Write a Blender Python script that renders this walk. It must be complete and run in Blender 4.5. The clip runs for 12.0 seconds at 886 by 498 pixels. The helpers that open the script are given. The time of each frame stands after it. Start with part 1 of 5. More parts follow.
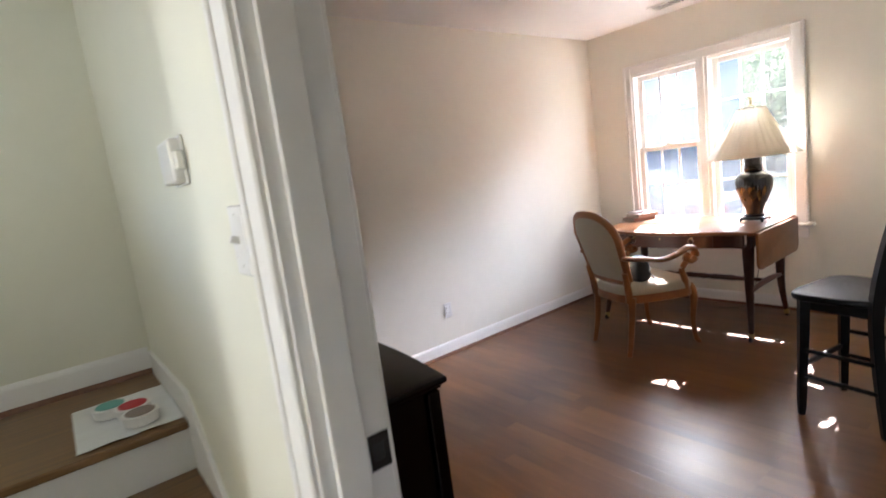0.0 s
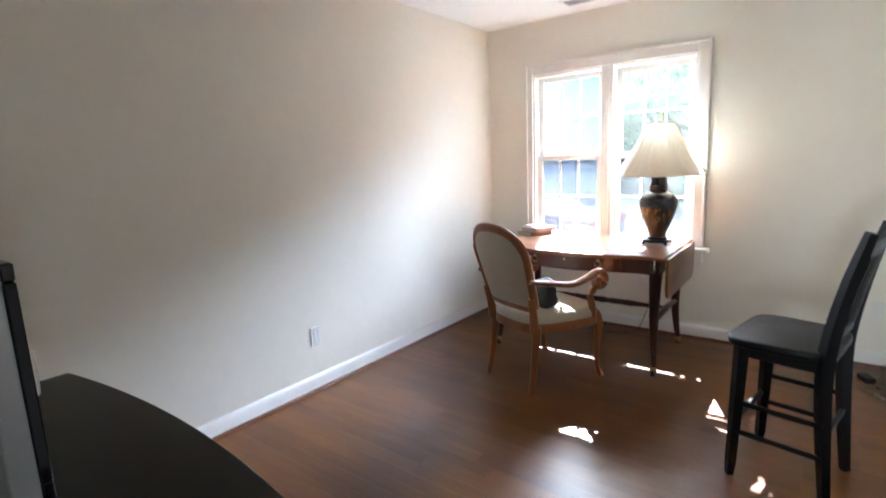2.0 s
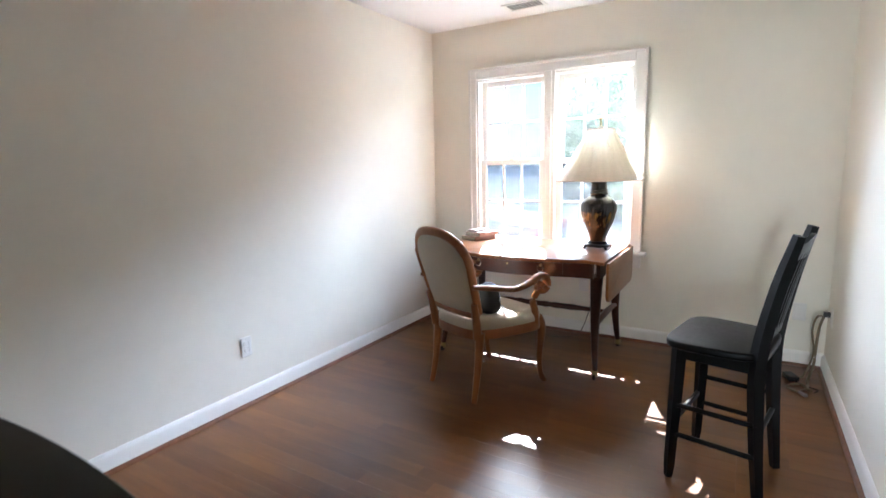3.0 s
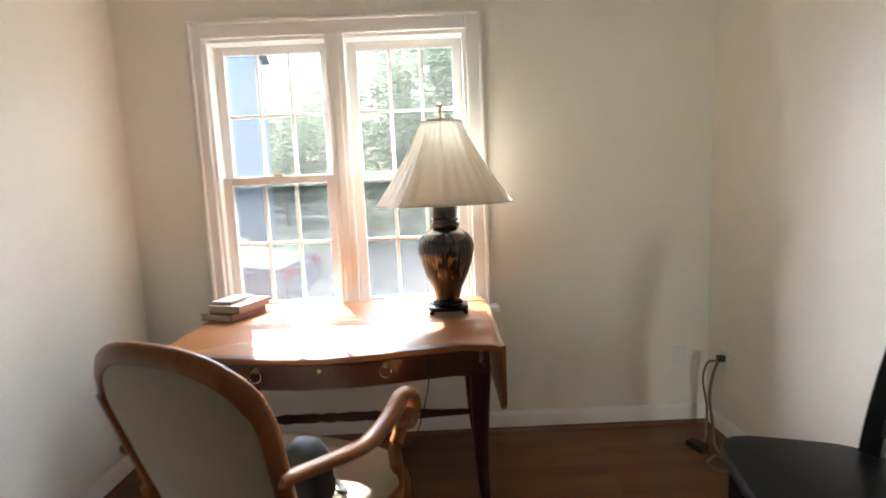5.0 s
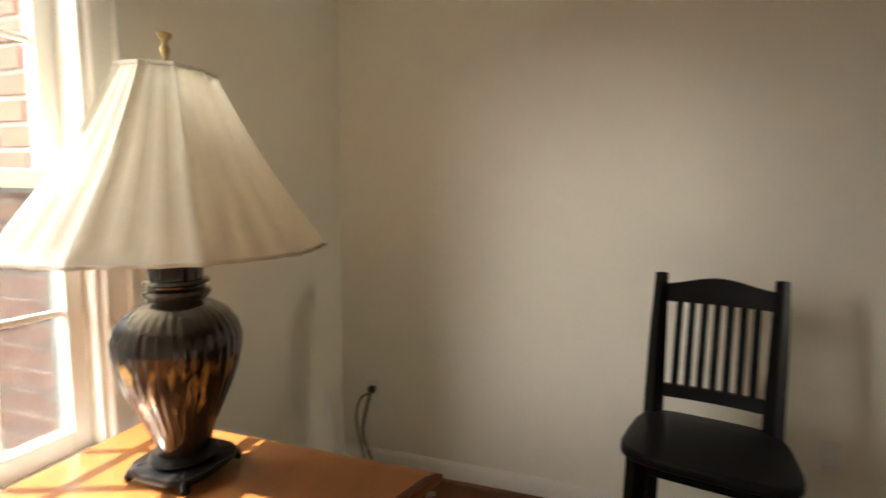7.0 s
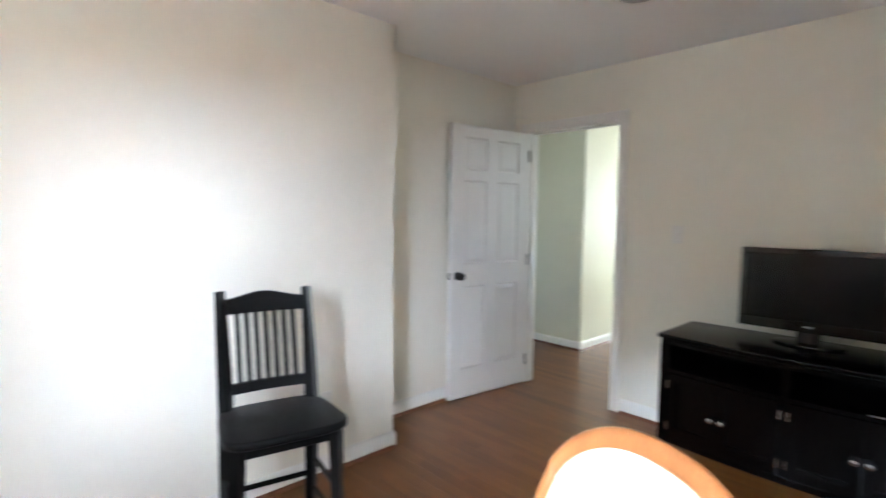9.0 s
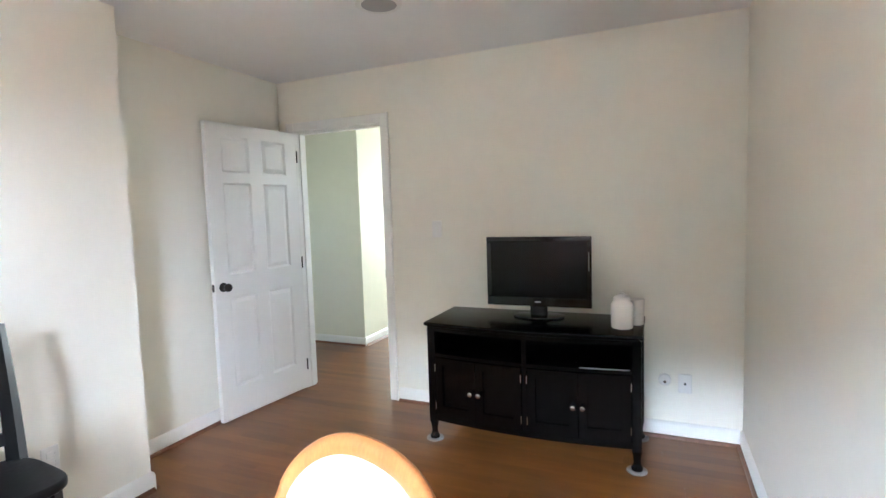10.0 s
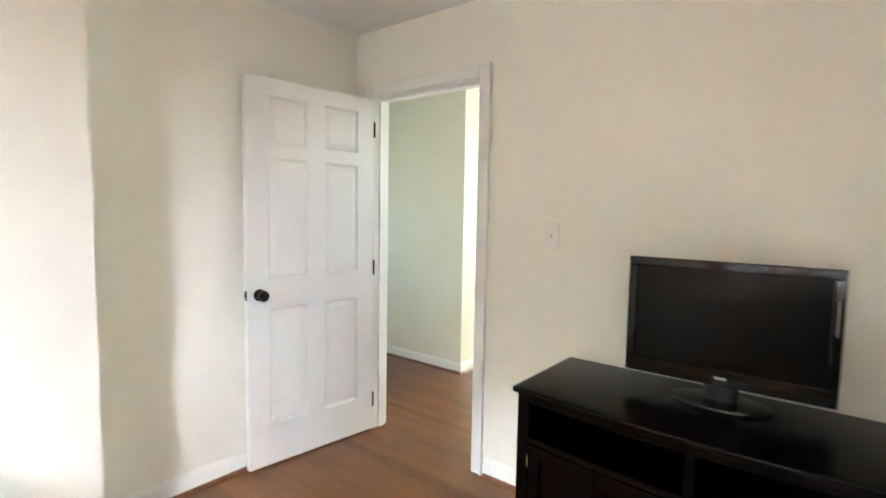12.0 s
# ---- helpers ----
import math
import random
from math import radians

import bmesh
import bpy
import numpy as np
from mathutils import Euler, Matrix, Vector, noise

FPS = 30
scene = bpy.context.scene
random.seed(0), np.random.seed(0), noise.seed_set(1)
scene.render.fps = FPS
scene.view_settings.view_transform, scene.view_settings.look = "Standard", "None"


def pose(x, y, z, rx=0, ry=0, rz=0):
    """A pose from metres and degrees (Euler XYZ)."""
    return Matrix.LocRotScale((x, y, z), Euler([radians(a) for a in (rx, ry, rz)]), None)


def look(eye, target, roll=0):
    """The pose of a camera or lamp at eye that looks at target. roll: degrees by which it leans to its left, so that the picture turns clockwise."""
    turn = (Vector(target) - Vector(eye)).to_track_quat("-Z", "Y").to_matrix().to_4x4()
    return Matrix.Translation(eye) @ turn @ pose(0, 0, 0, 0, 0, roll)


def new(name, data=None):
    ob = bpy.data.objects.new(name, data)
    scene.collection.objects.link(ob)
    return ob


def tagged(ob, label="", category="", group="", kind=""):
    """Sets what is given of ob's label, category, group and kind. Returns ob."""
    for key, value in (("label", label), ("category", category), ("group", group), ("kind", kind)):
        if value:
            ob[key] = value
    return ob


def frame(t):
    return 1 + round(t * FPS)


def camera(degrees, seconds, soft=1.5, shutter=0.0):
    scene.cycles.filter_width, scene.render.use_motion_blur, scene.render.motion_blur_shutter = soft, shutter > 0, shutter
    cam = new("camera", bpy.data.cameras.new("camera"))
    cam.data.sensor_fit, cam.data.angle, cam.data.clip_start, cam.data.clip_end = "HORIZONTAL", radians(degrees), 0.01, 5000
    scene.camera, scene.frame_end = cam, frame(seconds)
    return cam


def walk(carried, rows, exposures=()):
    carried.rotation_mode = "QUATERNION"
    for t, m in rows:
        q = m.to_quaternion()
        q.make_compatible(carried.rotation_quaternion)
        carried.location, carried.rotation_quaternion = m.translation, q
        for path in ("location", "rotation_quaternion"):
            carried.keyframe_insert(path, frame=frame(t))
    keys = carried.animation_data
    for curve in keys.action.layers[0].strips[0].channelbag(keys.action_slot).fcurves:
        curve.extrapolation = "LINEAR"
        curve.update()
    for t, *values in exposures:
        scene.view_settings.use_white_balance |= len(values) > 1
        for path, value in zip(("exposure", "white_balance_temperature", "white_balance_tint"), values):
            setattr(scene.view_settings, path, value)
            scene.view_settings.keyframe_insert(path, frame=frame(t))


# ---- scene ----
cam = camera(83.0, 12.0, shutter=0.4)
PATH = [
    (0, (0.323, 0.586, 1.374), (1.528, 2.154, 1.08), -7.5),
    (0.5, (0.455, 0.838, 1.392), (1.814, 2.294, 1.214), -3.0),
    (1, (0.561, 1.061, 1.37), (2.127, 2.296, 1.217), -1.0),
    (1.5, (0.763, 1.057, 1.364), (2.292, 2.337, 1.214), -1.1),
    (2, (0.743, 1.156, 1.361), (2.309, 2.351, 1.016), -2.3),
    (2.5, (0.777, 1.099, 1.323), (2.338, 2.246, 0.826), -2.6),
    (2.7, (0.781, 1.12, 1.336), (2.397, 2.224, 0.925), -2.3),
    (4.3, (1.647, 1.641, 1.274), (3.484, 2.394, 1.036), -1.5),
    (4.5, (1.806, 1.732, 1.268), (3.730, 2.213, 1.002), -2.6),
    (5, (2.167, 2.046, 1.294), (4.151, 2.04, 1.039), -2.5),
    (5.5, (2.478, 2.375, 1.311), (4.403, 1.94, 0.984), -4.0),
    (6, (2.843, 2.561, 1.331), (4.618, 1.69, 1.036), -3.1),
    (6.5, (3.194, 2.703, 1.328), (4.486, 1.211, 1.008), -1.0),
    (7, (3.465, 2.79, 1.324), (4.084, 0.9, 1.108), 0.5),
    (7.2, (3.555, 2.813, 1.341), (3.875, 0.85, 1.137), 0.5),
    (8.8, (3.953, 2.997, 1.415), (2.796, 1.373, 1.261), 0.4),
    (9, (3.995, 2.991, 1.385), (2.622, 1.543, 1.248), 0.8),
    (9.5, (3.906, 3.096, 1.414), (2.151, 2.147, 1.277), -0.5),
    (10, (3.897, 3.118, 1.414), (2.067, 2.328, 1.257), -1.8),
    (10.5, (3.815, 3.138, 1.425), (2.004, 2.313, 1.225), -2.5),
    (11, (3.540, 3.102, 1.408), (1.82, 2.114, 1.148), 0.4),
    (11.5, (3.166, 3.001, 1.371), (1.558, 1.829, 1.160), 1.4),
    (12, (2.809, 2.747, 1.393), (1.252, 1.5, 1.235), 1.0),
]
EXPOSURES = [(0.0, 5.2, 5950, 18), (0.6, 5.2, 5550, 12), (1.5, 5.3, 5400, 11), (2.7, 5.4, 5350, 11), (4.5, 4.95, 5850, 11), (5.5, 4.4, 6400, 11),
             (6.5, 3.9, 7100, 11), (7.2, 4.1, 7500, 11), (8.8, 5.5, 5450, 10), (10.0, 6.1, 5350, 9), (11.0, 6.32, 5600, 9), (12.0, 6.45, 5750, 9)]
walk(cam, [(t, look(eye, target, roll)) for t, eye, target, roll in PATH], EXPOSURES)

# ---- world, sun, light ----
SUN_DIR = Vector((1.0, 0.40, 1.03)).normalized()
world = bpy.data.worlds.new("sky_world")
scene.world = world
world.use_nodes = True
wn = world.node_tree
sky = wn.nodes.new("ShaderNodeTexSky")
sky.sky_type = "NISHITA"
sky.sun_disc = False
sky.sun_elevation = math.asin(SUN_DIR.z)
sky.sun_rotation = math.atan2(SUN_DIR.x, SUN_DIR.y)
sky.air_density, sky.dust_density, sky.ozone_density = 1.2, 7.0, 1.0
wn.nodes["Background"].inputs["Strength"].default_value = 0.09
wn.links.new(sky.outputs[0], wn.nodes["Background"].inputs["Color"])

sun = new("sun", bpy.data.lights.new("sun", "SUN"))
sun.data.energy, sun.data.angle, sun.data.color = 2.3, radians(0.5), (1.0, 0.93, 0.82)
sun.matrix_world = look(SUN_DIR * 30, (0, 0, 0))


def portal(name, centre, aim, width, height):
    """Guides daylight sampling through an opening; gives off no light itself."""
    lamp = new(name, bpy.data.lights.new(name, "AREA"))
    lamp.data.shape, lamp.data.size, lamp.data.size_y = "RECTANGLE", width, height
    lamp.data.cycles.is_portal = True
    lamp.matrix_world = look(centre, aim)
    return lamp


portal("portal_east", (4.95, 2.515, 1.37), (0, 2.515, 1.37), 1.3, 1.45)


def fill_lamp(name, centre, aim, width, height, watts, colour, spread=180):
    """Area lamp added to fill in for the sky's light, in an opening or hung outdoors."""
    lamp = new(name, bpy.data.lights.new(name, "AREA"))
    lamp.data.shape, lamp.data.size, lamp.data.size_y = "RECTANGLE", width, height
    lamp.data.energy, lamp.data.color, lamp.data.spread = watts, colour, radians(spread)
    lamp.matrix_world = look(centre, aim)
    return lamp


# two added fill lamps hang outdoors, clear of every sight line
fill_lamp("sky_fill_over_window", (15.0, 2.00, 8.10), (4.6, 2.50, 1.3), 13.0, 5.0, 150, (0.84, 0.92, 1.0), 70)
fill_lamp("sky_fill_over_drive", (9.6, 8.8, 3.80), (4.7, 2.50, 1.35), 4.6, 4.4, 33, (0.93, 0.96, 1.0), 75)
# daylight from the west, through an assumed window out of view
fill_lamp("sky_hall_window", (-5.12, 1.02, 1.45), (0, 1.02, 1.35), 0.86, 1.15, 3.3, (1.0, 0.98, 0.88))
# fill for the stair walls, from an invented opening out of view
fill_lamp("stair_fill", (-0.44, 2.35, 1.85), (0.5, 2.20, 1.5), 0.70, 0.75, 0.07, (1.0, 0.98, 0.88))
# faint fill through an invented slot in the hall's south end
fill_lamp("hall_south_fill", (0.05, -1.31, 1.42), (0.55, 0.60, 1.42), 0.14, 1.25, 0.025, (1.0, 0.98, 0.90))


# ---- materials ----
def material(name, base, rough=0.5, metal=0.0, vary=0.06, scale=6.0, grain=0.0, stretch=(1, 1, 1), bump=0.05, bump_scale=120.0,
             spec=0.5, coat=0.0, per_object=0.0, dark=None, sheen=0.0, fineness=None):
    """Painted or natural surface: base colour with two scales of variation, and fine relief."""
    m = bpy.data.materials.new(name)
    m.use_nodes = True
    t, b = m.node_tree, m.node_tree.nodes["Principled BSDF"]
    geo = t.nodes.new("ShaderNodeNewGeometry")
    mapping = t.nodes.new("ShaderNodeMapping")
    mapping.inputs["Scale"].default_value = stretch
    t.links.new(geo.outputs["Position"], mapping.inputs["Vector"])
    vec = mapping.outputs[0]
    if per_object:
        info = t.nodes.new("ShaderNodeObjectInfo")
        off = t.nodes.new("ShaderNodeVectorMath")
        off.operation = "MULTIPLY_ADD"
        t.links.new(info.outputs["Random"], off.inputs[0])
        off.inputs[1].default_value = (37.0, 53.0, 71.0)
        t.links.new(vec, off.inputs[2])
        vec = off.outputs[0]
    broad = t.nodes.new("ShaderNodeTexNoise")
    broad.inputs["Scale"].default_value, broad.inputs["Detail"].default_value = scale, 4
    fine = t.nodes.new("ShaderNodeTexNoise")
    fine.inputs["Scale"].default_value, fine.inputs["Detail"].default_value = scale * 9, 5
    for n in (broad, fine):
        t.links.new(vec, n.inputs["Vector"])
    mix = t.nodes.new("ShaderNodeMix")
    mix.data_type = "FLOAT"
    mix.inputs[0].default_value = 0.35 + 0.4 * (grain > 0) if fineness is None else fineness
    t.links.new(broad.outputs["Fac"], mix.inputs[2])
    t.links.new(fine.outputs["Fac"], mix.inputs[3])
    ramp = t.nodes.new("ShaderNodeValToRGB")
    lo = dark or tuple(c * (1 - vary * 2 - grain) for c in base)
    hi = tuple(min(1, c * (1 + vary)) for c in base)
    ramp.color_ramp.elements[0].position, ramp.color_ramp.elements[1].position = 0.3, 0.7
    ramp.color_ramp.elements[0].color, ramp.color_ramp.elements[1].color = (*lo, 1), (*hi, 1)
    t.links.new(mix.outputs[0], ramp.inputs[0])
    colour = ramp.outputs[0]
    if per_object:
        hsv = t.nodes.new("ShaderNodeHueSaturation")
        rng = t.nodes.new("ShaderNodeMapRange")
        rng.inputs[3].default_value, rng.inputs[4].default_value = 1 - per_object, 1 + per_object
        t.links.new(info.outputs["Random"], rng.inputs[0])
        t.links.new(rng.outputs[0], hsv.inputs["Value"])
        t.links.new(colour, hsv.inputs["Color"])
        colour = hsv.outputs[0]
    t.links.new(colour, b.inputs["Base Color"])
    rr = t.nodes.new("ShaderNodeMapRange")
    rr.inputs[3].default_value, rr.inputs[4].default_value = max(0.02, rough * 0.82), min(1, rough * 1.18)
    t.links.new(fine.outputs["Fac"], rr.inputs[0])
    t.links.new(rr.outputs[0], b.inputs["Roughness"])
    b.inputs["Metallic"].default_value, b.inputs["Specular IOR Level"].default_value = metal, spec
    b.inputs["Coat Weight"].default_value, b.inputs["Coat Roughness"].default_value = coat, 0.12
    b.inputs["Sheen Weight"].default_value = sheen
    if bump:
        relief = t.nodes.new("ShaderNodeTexNoise")
        relief.inputs["Scale"].default_value, relief.inputs["Detail"].default_value = bump_scale, 3
        t.links.new(vec, relief.inputs["Vector"])
        bn = t.nodes.new("ShaderNodeBump")
        bn.inputs["Strength"].default_value, bn.inputs["Distance"].default_value = bump, 0.004
        t.links.new(relief.outputs["Fac"], bn.inputs["Height"])
        t.links.new(bn.outputs[0], b.inputs["Normal"])
    return m


WALL = material("cream_wall_paint", (0.85, 0.82, 0.72), 0.42, vary=0.02, scale=1.3, bump=0.12, bump_scale=160, spec=0.4)
HALLWALL = material("pale_green_wall_paint", (0.80, 0.79, 0.66), 0.5, vary=0.02, scale=1.3, bump=0.12, bump_scale=160)
CEIL = material("white_ceiling_paint", (0.86, 0.855, 0.84), 0.8, vary=0.015, scale=1.5, bump=0.15, bump_scale=90)
TRIM = material("white_trim_paint", (0.82, 0.81, 0.77), 0.42, vary=0.01, scale=3, bump=0.015, bump_scale=60, spec=0.35)
DOORW = material("white_door_paint", (0.83, 0.82, 0.79), 0.32, vary=0.015, scale=3, bump=0.05, bump_scale=60)
PLATE = material("white_plastic", (0.80, 0.79, 0.75), 0.3, vary=0.01, bump=0)


def oak(name, joined=False):
    """Stained strip oak: blotches within a board, fine grain along it, and a tone of its own for each board."""
    m = bpy.data.materials.new(name)
    m.use_nodes = True
    t, b = m.node_tree, m.node_tree.nodes["Principled BSDF"]
    geo, info = t.nodes.new("ShaderNodeNewGeometry"), t.nodes.new("ShaderNodeObjectInfo")
    own = geo.outputs["Random Per Island"] if joined else info.outputs["Random"]
    shift = t.nodes.new("ShaderNodeVectorMath")
    shift.operation = "MULTIPLY_ADD"
    t.links.new(own, shift.inputs[0])
    shift.inputs[1].default_value = (3.0, 29.0, 7.0)
    t.links.new(geo.outputs["Position"], shift.inputs[2])
    layers = []
    for size, detail, place in (((11.0, 2.4, 11.0), 4, shift.outputs[0]), ((110.0, 3.0, 110.0), 2, shift.outputs[0]), ((2.1, 1.2, 2.1), 2, geo.outputs["Position"])):
        mp, tex = t.nodes.new("ShaderNodeMapping"), t.nodes.new("ShaderNodeTexNoise")
        mp.inputs["Scale"].default_value = size
        tex.inputs["Scale"].default_value, tex.inputs["Detail"].default_value = 1.0, detail
        t.links.new(place, mp.inputs["Vector"])
        t.links.new(mp.outputs[0], tex.inputs["Vector"])
        layers.append(tex.outputs["Fac"])
    total = None
    for value, share in ((layers[0], 0.40), (layers[1], 0.20), (layers[2], 0.26), (own, 0.14)):
        n = t.nodes.new("ShaderNodeMath")
        n.operation = "MULTIPLY_ADD"
        t.links.new(value, n.inputs[0])
        n.inputs[1].default_value, n.inputs[2].default_value = share, 0.0
        if total is not None:
            t.links.new(total, n.inputs[2])
        total = n.outputs[0]
    ramp = t.nodes.new("ShaderNodeValToRGB")
    e = ramp.color_ramp.elements
    e[0].position, e[0].color = 0.28, (0.072, 0.025, 0.0055, 1)
    e[1].position, e[1].color = 0.74, (0.205, 0.085, 0.020, 1)
    mid = ramp.color_ramp.elements.new(0.50)
    mid.color = (0.136, 0.051, 0.0115, 1)
    t.links.new(total, ramp.inputs[0])
    t.links.new(ramp.outputs[0], b.inputs["Base Color"])
    gloss = t.nodes.new("ShaderNodeMapRange")
    gloss.inputs[3].default_value, gloss.inputs[4].default_value = 0.285, 0.325
    t.links.new(layers[2], gloss.inputs[0])
    t.links.new(gloss.outputs[0], b.inputs["Roughness"])
    b.inputs["Specular IOR Level"].default_value = 0.40
    return m


OAK = oak("brown_oak_floor")
OAKHALL = oak("brown_oak_hall_floor", joined=True)
OAKSTAIR = material("golden_oak_treads", (0.22, 0.118, 0.042), 0.4, vary=0.12, scale=2.4, grain=0.2, stretch=(0.22, 5, 5), bump=0.05, bump_scale=30)
SHOE = material("stained_shoe_moulding", (0.17, 0.07, 0.032), 0.35, vary=0.1, scale=5, grain=0.2, bump=0.03)
MAHOG = material("dark_mahogany", (0.064, 0.014, 0.006), 0.30, vary=0.14, scale=5, grain=0.35, stretch=(4, 0.8, 4), bump=0.03, bump_scale=60, coat=0.1, spec=0.4)
DESKTOP = material("polished_mahogany_top", (0.25, 0.095, 0.030), 0.30, vary=0.10, scale=2.6, grain=0.10, stretch=(3, 0.5, 3), bump=0.02, bump_scale=60, coat=0.1, spec=0.35, fineness=0.22)
FRUIT = material("warm_fruitwood", (0.28, 0.105, 0.030), 0.36, vary=0.10, scale=6, grain=0.12, stretch=(3, 3, 0.8), bump=0.03, bump_scale=80, spec=0.35, fineness=0.4)
LINEN = material("cream_linen_upholstery", (0.47, 0.405, 0.295), 0.85, vary=0.04, scale=9, bump=0.35, bump_scale=500, sheen=0.2)
BLACKW = material("black_painted_wood", (0.004, 0.004, 0.0042), 0.40, vary=0.2, scale=7, bump=0.05, bump_scale=70, coat=0.0, spec=0.19)
ESPRESSO = material("black_brown_lacquer", (0.0010, 0.0006, 0.0005), 0.24, vary=0.2, scale=6, grain=0.2, stretch=(1, 1, 6), bump=0.02, coat=0.0, spec=0.15)
GLOSSBLK = material("gloss_black_plastic", (0.003, 0.003, 0.0033), 0.09, vary=0.05, bump=0)
GREYSH = material("grey_tv_casing", (0.48, 0.49, 0.50), 0.3, vary=0.03, bump=0)
SCREEN = material("dark_screen_glass", (0.0025, 0.0025, 0.003), 0.22, vary=0.02, bump=0, spec=0.2)
GREYDISC = material("grey_perforated_metal", (0.42, 0.42, 0.41), 0.6, vary=0.05, bump=0.2, bump_scale=400)
GREYPL = material("grey_felt", (0.27, 0.26, 0.25), 0.8, vary=0.1, scale=30, bump=0.2)
CHROME = material("brushed_nickel", (0.66, 0.64, 0.60), 0.22, metal=1.0, vary=0.03, bump=0)
BRASS = material("aged_brass", (0.48, 0.36, 0.17), 0.35, metal=1.0, vary=0.12, scale=40, bump=0.05)
BRONZE = material("oil_rubbed_bronze", (0.03, 0.025, 0.022), 0.35, metal=0.7, vary=0.2, scale=30, bump=0.05)
BLKPL = material("matt_black_plastic", (0.006, 0.006, 0.0065), 0.5, vary=0.1, bump=0.05)
BLKCLOTH = material("black_nylon", (0.006, 0.006, 0.0065), 0.75, vary=0.2, scale=20, bump=0.3, bump_scale=300)
CERAMICW = material("white_glazed_ceramic", (0.78, 0.75, 0.70), 0.25, vary=0.02, bump=0.02)
LABELG = material("faded_print", (0.42, 0.33, 0.28), 0.6, bump=0)
PAPER = material("book_paper", (0.46, 0.40, 0.31), 0.8, vary=0.05, scale=40, stretch=(1, 1, 18), bump=0.1)
BOOKTAN = material("tan_book_cover", (0.20, 0.10, 0.065), 0.5, vary=0.08, scale=20, bump=0.1)
BOOKGREY = material("dusky_pink_book_cover", (0.27, 0.21, 0.19), 0.45, vary=0.04, scale=20, bump=0.08)
BOOKROSE = material("rose_book_cover", (0.27, 0.17, 0.12), 0.5, vary=0.06, scale=20, bump=0.08)
CORDM = material("brown_lamp_cord", (0.10, 0.07, 0.05), 0.5, bump=0)
CORDT = material("beige_cord", (0.17, 0.13, 0.075), 0.5, bump=0)
STICKER = material("dull_metal_strip", (0.55, 0.55, 0.52), 0.4, bump=0)
SHEET = material("white_plastic_sheet", (0.74, 0.75, 0.74), 0.4, vary=0.03, scale=20, bump=0.3, bump_scale=25)
TEAL = material("teal_paint", (0.10, 0.34, 0.30), 0.4, vary=0.05, bump=0.05)
REDP = material("red_paint", (0.52, 0.02, 0.03), 0.4, vary=0.05, bump=0.05)
TAUPE = material("taupe_paint", (0.28, 0.22, 0.18), 0.5, vary=0.1, bump=0.05)
BRICKM = material("red_brick", (0.36, 0.155, 0.105), 0.85, vary=0.14, scale=30, bump=0.5, bump_scale=90, per_object=0.18)
MORTAR = material("grey_mortar", (0.42, 0.40, 0.36), 0.9, vary=0.1, scale=40, bump=0.4)
SIDING = material("blue_grey_siding", (0.58, 0.62, 0.68), 0.6, vary=0.05, scale=3, bump=0.08)
ROOFM = material("grey_asphalt_shingle", (0.10, 0.10, 0.105), 0.9, vary=0.2, scale=12, bump=0.4)
BARK = material("grey_brown_bark", (0.12, 0.09, 0.065), 0.9, vary=0.2, scale=12, stretch=(1, 1, 0.2), bump=0.6, bump_scale=40)
LEAF = material("green_leaves", (0.12, 0.17, 0.09), 0.6, vary=0.3, scale=1.4, bump=0, dark=(0.08, 0.12, 0.065))
LEAFY = material("yellow_green_leaves", (0.16, 0.20, 0.045), 0.55, vary=0.3, scale=2.4, bump=0, dark=(0.07, 0.12, 0.03))


def let_light_through(m, colour, amount):
    """Thin leaf: part of the light passes through."""
    t = m.node_tree
    tr, mix = t.nodes.new("ShaderNodeBsdfTranslucent"), t.nodes.new("ShaderNodeMixShader")
    tr.inputs[0].default_value, mix.inputs[0].default_value = (*colour, 1), amount
    t.links.new(t.nodes["Principled BSDF"].outputs[0], mix.inputs[1])
    t.links.new(tr.outputs[0], mix.inputs[2])
    t.links.new(mix.outputs[0], t.nodes["Material Output"].inputs[0])


let_light_through(LEAF, (0.26, 0.31, 0.20), 0.5)
let_light_through(LEAFY, (0.33, 0.38, 0.09), 0.45)
GRASS = material("lawn_soil", (0.085, 0.115, 0.045), 0.95, vary=0.25, scale=1.2, bump=0.6, bump_scale=30)
# broad asphalt variation: wear, plus sunlit patches painted into the tone
ASPHALT = material("worn_sun_patched_asphalt", (0.075, 0.075, 0.08), 0.9, vary=0.28, scale=0.8, bump=0.4, bump_scale=60)
CARPAINT = material("blue_grey_car_paint", (0.26, 0.30, 0.37), 0.25, metal=0.3, vary=0.02, bump=0, coat=0.5)
RUBBER = material("black_tyre_rubber", (0.02, 0.02, 0.02), 0.8, vary=0.1, bump=0.1)
TAIL = material("red_tail_lens", (0.45, 0.02, 0.02), 0.15, vary=0.02, bump=0)
DARKGLASS = material("tinted_car_glass", (0.02, 0.025, 0.03), 0.06, vary=0.02, bump=0)


